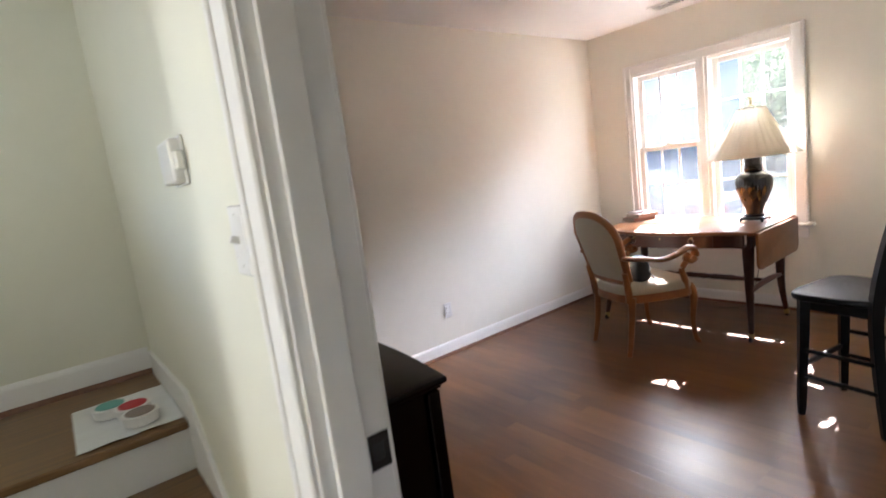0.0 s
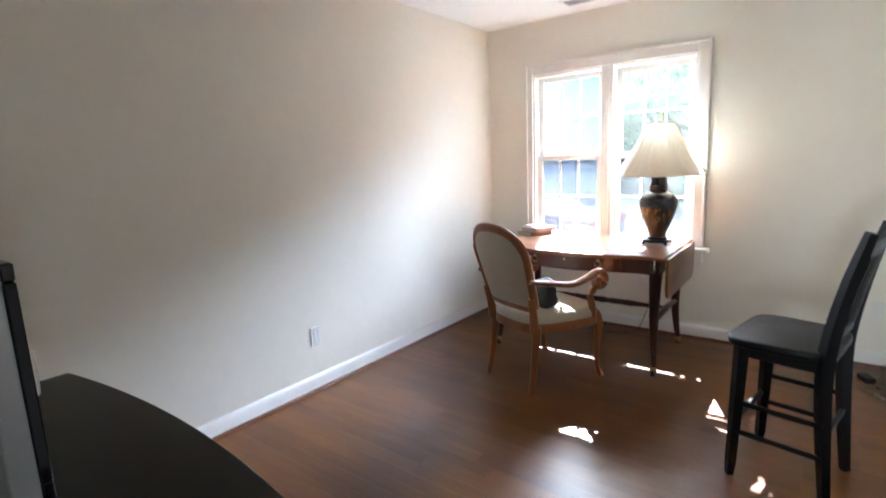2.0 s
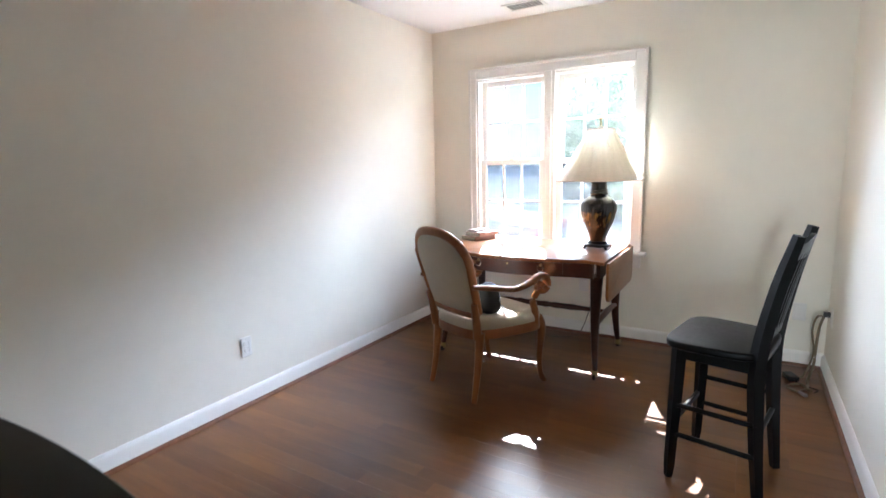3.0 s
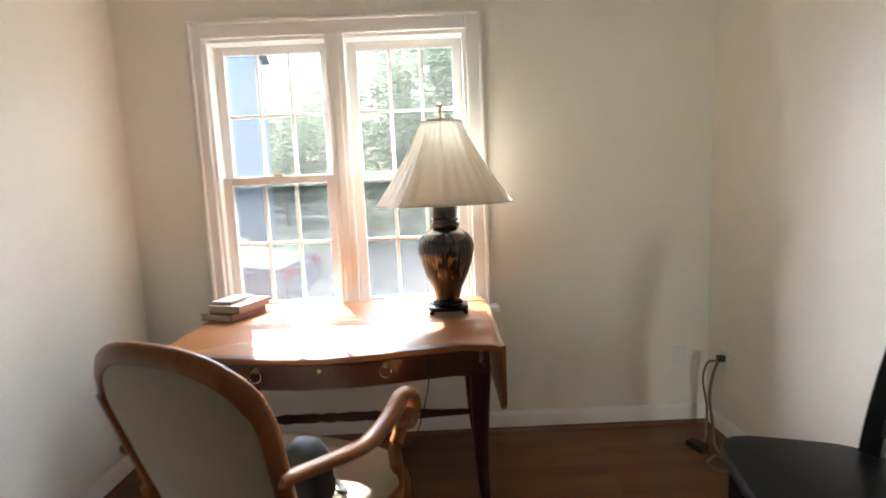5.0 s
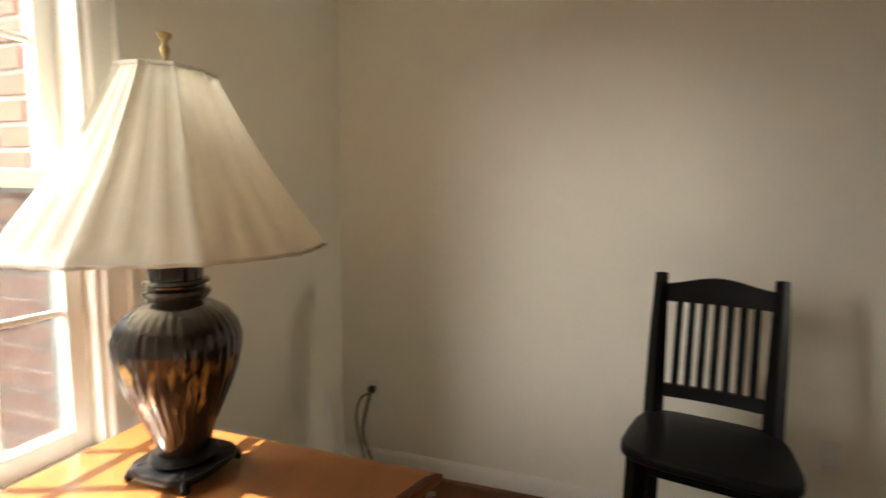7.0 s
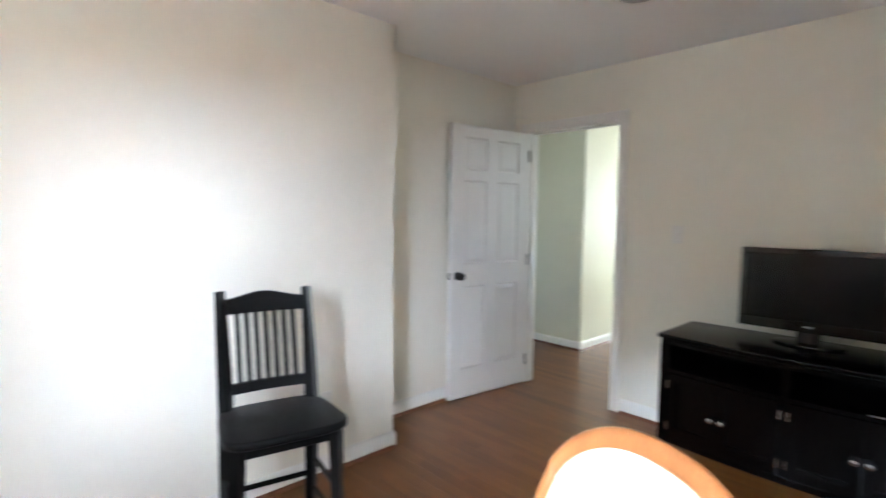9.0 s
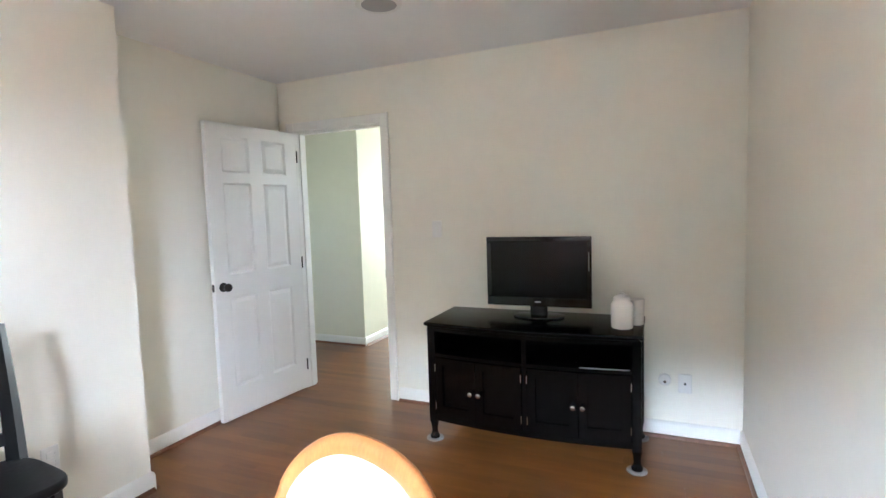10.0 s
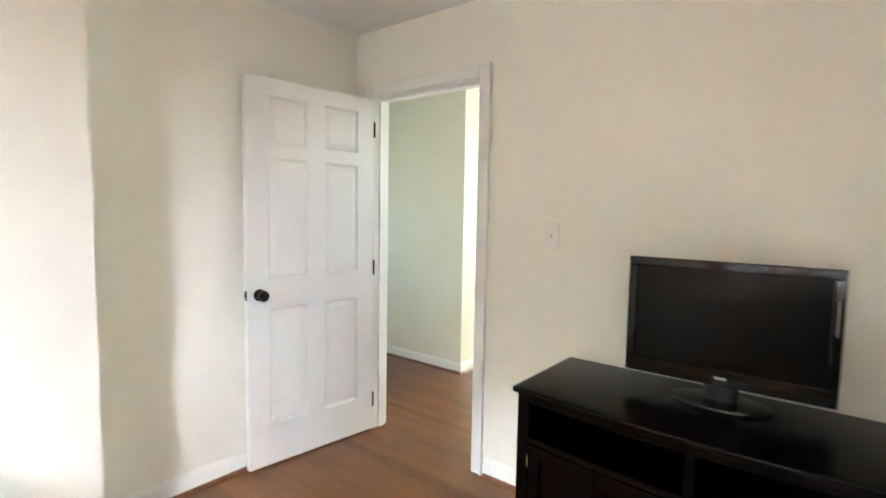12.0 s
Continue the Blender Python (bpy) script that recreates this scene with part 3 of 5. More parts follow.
# ---- six-panel door, standing open ----
def panel_door(width, height, thick):
    """Hinge edge at the origin, slab along +x, faces at y = 0 and y = thick."""
    d = thing("door_1", pose(0, 0, 0), "white six-panel door standing open against the wall", "door")
    d["kind"] = "structure"
    st, mid = 0.112, 0.105
    xs = [(st, width / 2 - mid / 2), (width / 2 + mid / 2, width - st)]
    zs = [(0.215, 0.845), (1.005, 1.63), (1.70, 1.945)]
    bm = bmesh.new()
    cols = [0, *xs[0], *xs[1], width]
    rows = [0, *[v for z in zs for v in z], height]
    for i, (a, b) in enumerate(zip(cols, cols[1:])):
        for j, (c, e) in enumerate(zip(rows, rows[1:])):
            if i in (1, 3) and j in (1, 3, 5):
                box(a, b, 0.011, thick - 0.011, c, e, bm=bm)
            else:
                box(a, b, 0, thick, c, e, bm=bm)
    bmesh.ops.remove_doubles(bm, verts=bm.verts, dist=1e-5)
    part("slab", bm, DOORW, d)
    for a, b in xs:
        for c, e in zs:
            for y0, y1, s in ((0, 0.011, 1), (thick - 0.011, thick, -1)):
                p = bmesh.new()
                lo, hi = (y1, y0) if s > 0 else (y0, y1)
                # raised field with sloping margins
                o = [(a + 0.0005, c + 0.0005), (b - 0.0005, c + 0.0005), (b - 0.0005, e - 0.0005), (a + 0.0005, e - 0.0005)]
                m1 = [(a + 0.014, c + 0.014), (b - 0.014, c + 0.014), (b - 0.014, e - 0.014), (a + 0.014, e - 0.014)]
                m2 = [(a + 0.042, c + 0.042), (b - 0.042, c + 0.042), (b - 0.042, e - 0.042), (a + 0.042, e - 0.042)]
                rings = [[p.verts.new((x, yy, z)) for x, z in ring] for ring, yy in
                         ((o, hi), (m1, lo + (hi - lo) * 0.05), (m2, lo + (hi - lo) * 0.72))]
                for q, w in zip(rings, rings[1:]):
                    for k in range(4):
                        p.faces.new((q[k], q[(k + 1) % 4], w[(k + 1) % 4], w[k]))
                p.faces.new(rings[2])
                part("panel", p, DOORW, d)
    for z in (0.19, 1.02, 1.85):
        part("hinge", turned(lathe([(0.0055, -0.045), (0.0055, 0.045)], 12), pose(-0.003, thick + 0.004, z)), BRONZE, d, "dark bronze hinge", smooth=40)
    for y, s in ((thick, 1), (0, -1)):
        prof = [(0.0, 0.0), (0.031, 0.0), (0.031, 0.006), (0.013, 0.010), (0.011, 0.028), (0.017, 0.034), (0.027, 0.044), (0.029, 0.054), (0.024, 0.064), (0.0, 0.067)]
        prof = [(max(r, 0.0008), h) for r, h in prof]
        part("door_knob", turned(lathe(prof, 24), pose(width - 0.062, y, 0.925, -90 * s, 0, 0)), BRONZE, d, "dark bronze round door knob", smooth=50)
    latch = part("latch_plate", box(width - 0.001, width + 0.0015, 0.006, thick - 0.006, 0.90, 0.95, 0.0005), BRONZE, d, "dark latch plate")
    part("latch_bolt", box(width + 0.001, width + 0.009, 0.011, thick - 0.011, 0.917, 0.933, 0.002), BRONZE, latch)
    return d


door = panel_door(0.785, 2.03, 0.035)
door.matrix_basis = pose(XW + 0.004, DY0 + 0.004 - 0.035, 0.011, 0, 0, -6.5)


# ---- window ----
win = thing("window_1", pose(0, 0, 0), "white double-hung twin window with small panes and wide casing", "window")
win["kind"] = "structure"
XC = 4.640
part("casing", box(XC, XE, WY1 - 0.005, WY1 + 0.06, WZ0, WZ1 + 0.075, 0.005), TRIM, win)
part("casing", box(XC, XE, WY0 - 0.075, WY0 + 0.005, WZ0, WZ1 + 0.075, 0.005), TRIM, win)
part("head_casing", box(XC + 0.001, XE, WY0 + 0.005, WY1 - 0.005, WZ1 - 0.005, WZ1 + 0.075, 0.005), TRIM, win)
part("casing_bead", box(XC - 0.008, XC + 0.004, WY1 + 0.042, WY1 + 0.062, WZ0, WZ1 + 0.078, 0.004), TRIM, win)
part("casing_bead", box(XC - 0.008, XC + 0.004, WY0 - 0.077, WY0 - 0.057, WZ0, WZ1 + 0.078, 0.004), TRIM, win)
part("casing_bead", box(XC - 0.0075, XC + 0.004, WY0 - 0.057, WY1 + 0.042, WZ1 + 0.058, WZ1 + 0.0775, 0.004), TRIM, win)
part("window_sill", box(4.585, 4.70, WY0 - 0.115, WY1 + 0.10, WZ0 - 0.028, WZ0, 0.007, segments=3), TRIM, win)
part("apron", box(XC + 0.003, XE, WY0 - 0.075, WY1 + 0.06, WZ0 - 0.12, WZ0 - 0.028, 0.006), TRIM, win)
MC = 2.512
for y0, y1 in ((WY1 - 0.022, WY1), (WY0, WY0 + 0.022), (MC - 0.045, MC + 0.045)):
    part("side_jamb", box(XE - 0.012 if y1 - y0 < 0.05 else XC, XE + 0.15, y0, y1, WZ0, WZ1, 0.003), TRIM, win)
part("mullion_bead", box(XC - 0.008, XC + 0.003, MC - 0.02, MC + 0.02, WZ0, WZ1, 0.003), TRIM, win)
part("head_jamb", box(XE - 0.012, XE + 0.15, WY0 + 0.022, WY1 - 0.022, WZ1 - 0.022, WZ1, 0.003), TRIM, win)
part("outer_sill", box(4.70, XE + 0.21, WY0 - 0.02, WY1 + 0.02, WZ0 - 0.045, WZ0 - 0.006, 0.004), TRIM, win)


def sash(y0, y1, z0, z1, x, rail_bottom, rail_top, name):
    """One sash of six panes: stiles, rails, muntins, panes."""
    s = new(name)
    s.parent = win
    t, st, mu = 0.034, 0.046, 0.017
    for a, b in ((y0, y0 + st), (y1 - st, y1)):
        part("stile", box(x, x + t, a, b, z0, z1, 0.003), TRIM, s)
    part("rail", box(x + 0.0005, x + t - 0.0005, y0 + st, y1 - st, z0, z0 + rail_bottom, 0.003), TRIM, s)
    part("rail", box(x + 0.0005, x + t - 0.0005, y0 + st, y1 - st, z1 - rail_top, z1, 0.003), TRIM, s)
    gy0, gy1, gz0, gz1 = y0 + st, y1 - st, z0 + rail_bottom, z1 - rail_top
    pw, ph = (gy1 - gy0) / 3, (gz1 - gz0) / 2
    for k in (1, 2):
        part("muntin", box(x + 0.006, x + t - 0.006, gy0 + k * pw - mu / 2, gy0 + k * pw + mu / 2, gz0, gz1, 0.004), TRIM, s)
    for k in range(3):
        part("muntin", box(x + 0.007, x + t - 0.007, gy0 + k * pw + (mu / 2 if k else 0), gy0 + (k + 1) * pw - (mu / 2 if k < 2 else 0),
                           gz0 + ph - mu / 2, gz0 + ph + mu / 2, 0.004), TRIM, s)
    for i in range(3):
        for j in range(2):
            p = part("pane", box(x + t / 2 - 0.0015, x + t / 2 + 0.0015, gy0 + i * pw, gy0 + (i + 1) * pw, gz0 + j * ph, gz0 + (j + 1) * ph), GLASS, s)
            # lamps and sun pass the darkened panes at full strength
            p.visible_shadow = False
    return s


for y0, y1 in ((MC + 0.045, WY1 - 0.022), (WY0 + 0.022, MC - 0.045)):
    lower = sash(y0, y1, WZ0, 1.371, 4.690, 0.055, 0.040, "lower_sash")
    upper = sash(y0, y1, 1.335, WZ1 - 0.022, 4.728, 0.040, 0.040, "upper_sash")
    part("sash_lock", box(4.683, 4.70, (y0 + y1) / 2 - 0.025, (y0 + y1) / 2 + 0.025, 1.371, 1.383, 0.003), BRASS, lower, "small brass sash lock")
for y0, y1 in ((MC + 0.045, WY1 - 0.022), (WY0 + 0.022, MC - 0.045)):
    for a, b in ((y0, y0 + 0.018), (y1 - 0.018, y1)):
        part("storm_frame", box(4.775, 4.795, a, b, WZ0, WZ1 - 0.022, 0.002), GREYPL, win, "dark grey storm frame")
    part("storm_rail", box(4.776, 4.794, y0 + 0.018, y1 - 0.018, 1.318, 1.343, 0.002), GREYPL, win, "dark grey storm frame")


def screen_mesh():
    m = bpy.data.materials.new("insect_screen")
    m.use_nodes = True
    t, b = m.node_tree, m.node_tree.nodes["Principled BSDF"]
    b.inputs["Base Color"].default_value = (0.06, 0.065, 0.07, 1)
    b.inputs["Roughness"].default_value = 0.8
    clear, mix = t.nodes.new("ShaderNodeBsdfTransparent"), t.nodes.new("ShaderNodeMixShader")
    mix.inputs[0].default_value = 0.40
    t.links.new(clear.outputs[0], mix.inputs[1])
    t.links.new(b.outputs[0], mix.inputs[2])
    t.links.new(mix.outputs[0], t.nodes["Material Output"].inputs[0])
    return m


NET = screen_mesh()
for y0, y1 in ((MC + 0.063, WY1 - 0.040), (WY0 + 0.040, MC - 0.063)):
    net = part("insect_screen", box(4.784, 4.785, y0, y1, WZ0, 1.320), NET, win, "fine grey insect screen")
    net.visible_shadow = False

# ---- ceiling fixtures ----
vent = thing("ceiling_vent", pose(4.385, 2.612, H), "white slotted metal ceiling vent", "vent")
part("rim", merge(box(-0.085, 0.085, -0.145, -0.122, -0.008, 0, 0.002), merge(box(-0.085, 0.085, 0.122, 0.145, -0.008, 0, 0.002),
     merge(box(-0.085, -0.062, -0.122, 0.122, -0.008, 0, 0.002), box(0.062, 0.085, -0.122, 0.122, -0.008, 0, 0.002)))), PLATE, vent)
# solid grey plate paints in the duct's shade behind the slats
part("backing", box(-0.062, 0.062, -0.122, 0.122, -0.002, 0), GREYPL, vent, "grey plate standing for the shaded duct opening")
for k in range(9):
    part("slat", turned(box(-0.060, 0.060, -0.010, 0.010, -0.001, 0.001), pose(0, -0.104 + k * 0.026, -0.006, 35)), PLATE, vent)
for x, y in ((3.755, 1.89), (1.635, 1.835)):
    d = thing("ceiling_disc", pose(x, y, H), "round pale grey ceiling speaker grille with a thin rim", "ceiling speaker", "ceiling discs")
    part("rim", turned(lathe([(0.088, 0), (0.118, 0), (0.118, -0.004), (0.112, -0.008), (0.096, -0.009), (0.088, -0.006)], 40), pose(0, 0, 0)), PLATE, d, smooth=40)
    part("grille", lathe([(0.092, -0.001), (0.092, -0.006), (0.06, -0.0065), (0.002, -0.007)], 40), GREYDISC, d, "pale grey perforated grille", smooth=40)


# ---- wall plates ----
def wall_plate(name, label, m, kind):
    """Plate lies in local x (width), z (height), and stands out along +y."""
    p = thing(name, m, label, "wall plate" if kind != "switch" else "light switch")
    part("cover", box(-0.036, 0.036, 0, 0.006, -0.058, 0.058, 0.003), PLATE, p)
    if kind == "outlet":
        for z in (-0.02, 0.02):
            part("socket", box(-0.017, 0.017, 0.0055, 0.008, z - 0.014, z + 0.014, 0.0025), PLATE, p)
    elif kind == "switch":
        part("toggle", turned(box(-0.005, 0.005, 0, 0.016, -0.006, 0.006, 0.001), pose(0, 0.004, 0, 20)), PLATE, p)
    elif kind == "coax":
        part("socket", turned(lathe([(0.006, 0), (0.006, 0.01), (0.003, 0.011)], 14), pose(0, 0.006, 0, -90)), BRONZE, p, "dark coaxial socket", smooth=40)
    for z in (-0.042, 0.042):
        part("screw", turned(lathe([(0.003, 0), (0.0025, 0.0012)], 8), pose(0, 0.006, z, -90)), PLATE, p)
    return p


wall_plate("outlet", "white duplex outlet low on the long cream wall", pose(2.58, YN, 0.343, 0, 0, 180), "outlet")
wall_plate("outlet", "pale outlet plate low beside the desk", pose(XE, 0.838, 0.36, 0, 0, 90), "outlet")
wall_plate("outlet", "outlet with a black plug in the corner", pose(4.495, YS, 0.385, 0, 0, 0), "outlet")
wall_plate("blank_plate", "cream painted outlet plate behind the black chair", pose(2.655, YS, 0.385), "outlet")
wall_plate("light_switch", "white toggle light switch between doorway and television", pose(XW, 1.69, 1.278, 0, 0, -90), "switch")
wall_plate("coax_plate", "white cable plate with a dark socket beside the black console", pose(XW, 3.265, 0.34, 0, 0, -90), "coax")
rnd_plate = thing("cable_plate", pose(XW, 3.155, 0.355, 0, 0, -90), "round white cable cover beside the black console", "wall plate")
part("cover", turned(lathe([(0.036, 0), (0.036, 0.006), (0.03, 0.012), (0.001, 0.013)], 24), pose(0, 0, 0, -90)), PLATE, rnd_plate, smooth=40)
part("socket", turned(lathe([(0.008, 0), (0.008, 0.016), (0.001, 0.017)], 14), pose(0, 0.01, -0.008, -90)), CHROME, rnd_plate, smooth=40)

wall_plate("light_switch", "white toggle light switch beside the door in the hall", pose(XH, 1.43, 1.31, 0, 0, 90), "switch")
thermo = thing("thermostat", pose(XH, 1.77, 1.47, 0, 0, 90), "small white wall thermostat in the hall", "thermostat")
part("body", box(-0.06, 0.06, 0, 0.028, -0.045, 0.045, 0.008, segments=3), PLATE, thermo)
part("dial", box(-0.075, -0.055, 0.004, 0.022, -0.02, 0.02, 0.004), PLATE, thermo, "small side lever")
part("base_plate", box(-0.065, 0.065, 0, 0.006, -0.05, 0.05, 0.002), PLATE, thermo)

# ---- stairs and landing in the hall ----
stairs = thing("stairs", pose(0, 0, 0), "oak treads with white risers turning at a landing", "stairs")
stairs["kind"] = "structure"
NOSE = [1.60, 1.855, 2.11, 2.365]
for k, y in enumerate(NOSE):
    z = 0.175 * (k + 1)
    y1 = NOSE[k + 1] + 0.03 if k < 3 else 3.05
    part("tread", box(-0.42, XH - 0.012, y - 0.026, y1, z - 0.027, z, 0.006, segments=2), OAKSTAIR, stairs)
    part("riser", box(-0.42, XH - 0.012, y, y + 0.018, z - 0.175, z - 0.027), TRIM, stairs)
sk = bmesh.new()
pts = [(1.50, 0), (1.50, 0.16), (2.30, 0.72 + 0.09), (3.05, 0.79), (3.05, 0.0)]
f = sk.faces.new([sk.verts.new((XH - 0.012, y, z)) for y, z in pts])
ex = bmesh.ops.extrude_face_region(sk, geom=[f])
bmesh.ops.translate(sk, vec=(0.012, 0, 0), verts=[v for v in ex["geom"] if isinstance(v, bmesh.types.BMVert)])
part("skirt_board", sk, TRIM, stairs)
run_along("baseboard", (-0.42, 3.05, 0.70), (XH - 0.012, 3.05, 0.70), (0, -1, 0), height=0.11)
shoe_along("shoe_moulding", (-0.42, 3.05, 0.70), (XH - 0.012, 3.05, 0.70), (0, -1, 0))
sheet = thing("plastic_sheet", pose(0.405, 2.585, 0.701), "crumpled white plastic sheet lying on the stair landing", "sheet")
sb = bmesh.new()
bmesh.ops.create_grid(sb, x_segments=14, y_segments=18, size=0.5, matrix=Matrix.Diagonal((0.29, 0.42, 1, 1)))
for v in sb.verts:
    v.co.z = 0.002 + 0.006 * abs(noise.noise(v.co * 9))
so = bmesh.ops.extrude_face_region(sb, geom=sb.faces[:])
bmesh.ops.translate(sb, vec=(0, 0, 0.0015), verts=[v for v in so["geom"] if isinstance(v, bmesh.types.BMVert)])
tagged(part("film", sb, SHEET, sheet, smooth=60))
for x, y, m, lab in ((0.37, 2.62, TEAL, "white paint tub lid with a teal top"), (0.43, 2.55, REDP, "white paint tub lid with a red top"), (0.44, 2.455, TAUPE, "white paint tub lid with a taupe top")):
    tub = thing("paint_tub", pose(x, y, 0.709), lab, "paint tub", "paint tubs on the landing")
    part("tub", lathe([(0.046, 0), (0.05, 0.002), (0.053, 0.03), (0.055, 0.034), (0.05, 0.035)], 28), PLATE, tub, smooth=40)
    part("lid", lathe([(0.043, 0.034), (0.043, 0.037), (0.001, 0.0375)], 28), m, tub, smooth=40)


# ---- writing desk ----
desk = thing("writing_desk", pose(3.765, 2.463, 0), "polished mahogany writing desk with drop leaves and ring pulls", "desk")
DH, DW, DD = 0.755, 0.60, 0.78


def desk_front(y):
    """Serpentine front line (local x) across the width."""
    u = y / DW
    return 0.035 - 0.075 * max(0, math.cos(u * 1.9)) ** 1.5 if abs(u) < 0.82 else 0.035 - 0.035 * ((abs(u) - 0.82) / 0.18)


outline = [(desk_front(-DW + 2 * DW * k / 40), -DW + 2 * DW * k / 40) for k in range(41)] + [(DD, DW), (DD, -DW)]
part("desktop", plate(outline, DH - 0.021, DH, bevel=0.005), DESKTOP, desk, "reddish brown polished top", smooth=40)
band = [(desk_front(-DW + 2 * DW * k / 40) + 0.0, -DW + 2 * DW * k / 40) for k in range(41)]
bb = bmesh.new()
lo = [bb.verts.new((x + 0.004, y * 0.995, DH + 0.0006)) for x, y in band]
hi = [bb.verts.new((x + 0.030, y * 0.955, DH + 0.0006)) for x, y in band]
for k in range(40):
    bb.faces.new((lo[k], lo[k + 1], hi[k + 1], hi[k]))
part("cross_banding", bb, MAHOG, desk, "darker cross-banded edge")


def front_strip(y0, y1, z0, z1, off, thick, n=14, bm=None):
    """A piece of the serpentine front between two widths and heights."""
    b = bm or bmesh.new()
    cols = []
    for k in range(n + 1):
        y = y0 + (y1 - y0) * k / n
        x = desk_front(y) + off
        cols.append([b.verts.new(c) for c in ((x, y, z0), (x, y, z1), (x + thick, y, z1), (x + thick, y, z0))])
    for a, c in zip(cols, cols[1:]):
        for k in range(4):
            b.faces.new((a[k], a[(k + 1) % 4], c[(k + 1) % 4], c[k]))
    b.faces.new(cols[0])
    b.faces.new(cols[-1])
    return b


part("apron", front_strip(-0.53, 0.53, 0.640, DH - 0.021, 0.022, 0.02), MAHOG, desk, "dark drawer rail", smooth=30)
part("apron", box(DD - 0.04, DD - 0.02, -0.56, 0.56, 0.640, DH - 0.021), MAHOG, desk)
for s in (-1, 1):
    part("apron", box(0.06, DD - 0.04, s * 0.555 - 0.011, s * 0.555 + 0.011, 0.640, DH - 0.021), MAHOG, desk)
drawer = part("drawer", front_strip(-0.345, 0.345, 0.650, DH - 0.029, 0.016, 0.012), MAHOG, desk, "bowed drawer front", smooth=30)
for s in (-1, 1):
    part("drawer", front_strip(s * 0.36 if s > 0 else -0.525, 0.525 if s > 0 else -0.36, 0.650, DH - 0.029, 0.017, 0.010), MAHOG, desk, smooth=30)
for y in (-0.215, 0.215):
    x = desk_front(y) + 0.015
    part("pull_plate", turned(lathe([(0.010, 0), (0.010, 0.002), (0.006, 0.006), (0.001, 0.0065)], 20), pose(x, y, 0.710, 0, -90, 0)), BRASS, drawer, "brass rosette", smooth=40)
    ring = [(x - 0.009, y + 0.019 * math.sin(2 * math.pi * k / 20), 0.692 + 0.021 * math.cos(2 * math.pi * k / 20)) for k in range(21)]
    part("ring_pull", tube(ring, 0.0028, 6), CHROME, drawer, "pale metal ring pull", smooth=60)
part("keyhole", turned(lathe([(0.007, 0), (0.007, 0.002), (0.001, 0.0025)], 14), pose(desk_front(0) + 0.015, 0, 0.708, 0, -90, 0)), BRASS, drawer, "small brass keyhole")


def sabre_leg(x, y, dx, dy):
    """Tapered square leg that sweeps outwards at the foot onto a brass castor."""
    pts, rad = [], []
    for k in range(13):
        u = k / 12
        sweep = 0.035 * max(0, (u - 0.45) / 0.55) ** 2 - 0.012 * math.sin(u * 3.1)
        pts.append((x + dx * sweep, y + dy * sweep, 0.652 - u * 0.602))
        rad.append(0.039 - 0.022 * u)
    leg = part("leg", tube(pts, rad, 8), MAHOG, desk, smooth=50)
    ex, ey = pts[-1][0], pts[-1][1]
    cup = part("castor", turned(lathe([(0.016, 0.022), (0.019, 0.026), (0.019, 0.058), (0.017, 0.06)], 16), pose(ex, ey, 0)), BRASS, leg, "brass castor cup", smooth=40)
    part("wheel", turned(lathe([(0.006, -0.009), (0.019, -0.008), (0.020, 0), (0.019, 0.008), (0.006, 0.009)], 18), pose(ex + dx * 0.012, ey, 0.0201, 90, 0, 0)), BLKPL, leg, "dark castor wheel", smooth=40)


for x in (0.10, DD - 0.10):
    for y in (-0.535, 0.535):
        sabre_leg(x, y, 1 if x > 0.3 else -1, 0.4 if y > 0 else -0.4)
for y in (-0.535, 0.535):
    part("side_stretcher", tube([(0.12, y, 0.33), (0.24, y, 0.345), (0.39, y, 0.35), (0.54, y, 0.345), (DD - 0.12, y, 0.33)], [0.013, 0.018, 0.022, 0.018, 0.013], 10), MAHOG, desk, smooth=50)
prof = [(0.012, -0.52), (0.016, -0.36)]
for k in range(17):
    u = -0.30 + 0.6 * k / 16
    prof.append((0.014 + 0.008 * abs(math.sin(k * 1.3)), u))
prof += [(0.016, 0.36), (0.012, 0.52)]
part("long_stretcher", turned(lathe(prof, 14), pose(0.39, 0, 0.35, 90, 0, 0)), MAHOG, desk, "turned stretcher bar", smooth=50)
leaf_o = [(0.04, 0)] + [(0.04, -0.19)] + [(0.04 + 0.055 * (1 - math.cos(a)), -0.19 - 0.055 * math.sin(a)) for a in (0.4, 0.8, 1.2, 1.57)] + \
         [(DD - 0.065 + 0.055 * math.sin(a), -0.245 + 0.055 * (1 - math.cos(a))) for a in (0, 0.4, 0.8, 1.2, 1.57)] + [(DD - 0.01, 0)]
for s in (-1, 1):
    b = plate(leaf_o, -0.009, 0.009, bevel=0.004)
    part("drop_leaf", turned(b, pose(0, s * (DW + 0.012), DH - 0.012, 90, 0, 0)), DESKTOP, desk, "hanging leaf with rounded corners", smooth=40)
    part("leaf_bracket", box(0.30, 0.42, s * 0.568 - 0.012, s * 0.568 + 0.012, 0.69, 0.74, 0.003), MAHOG, desk)

# ---- table lamp ----
lamp = thing("table_lamp", pose(4.268, 2.027, DH), "table lamp with ribbed dark brown jar and pleated cream shade", "lamp")
part("stand", merge(plate([(0.085 * math.copysign(abs(math.cos(a)) ** 0.6, math.cos(a)), 0.085 * math.copysign(abs(math.sin(a)) ** 0.6, math.sin(a))) for a in [2 * math.pi * (k + 0.5) / 32 for k in range(32)]], 0.016, 0.032, bevel=0.004),
     lathe([(0.055, 0.032), (0.066, 0.04), (0.06, 0.05), (0.05, 0.052)], 32)), BLACKW, lamp, "carved dark wood stand", smooth=40)
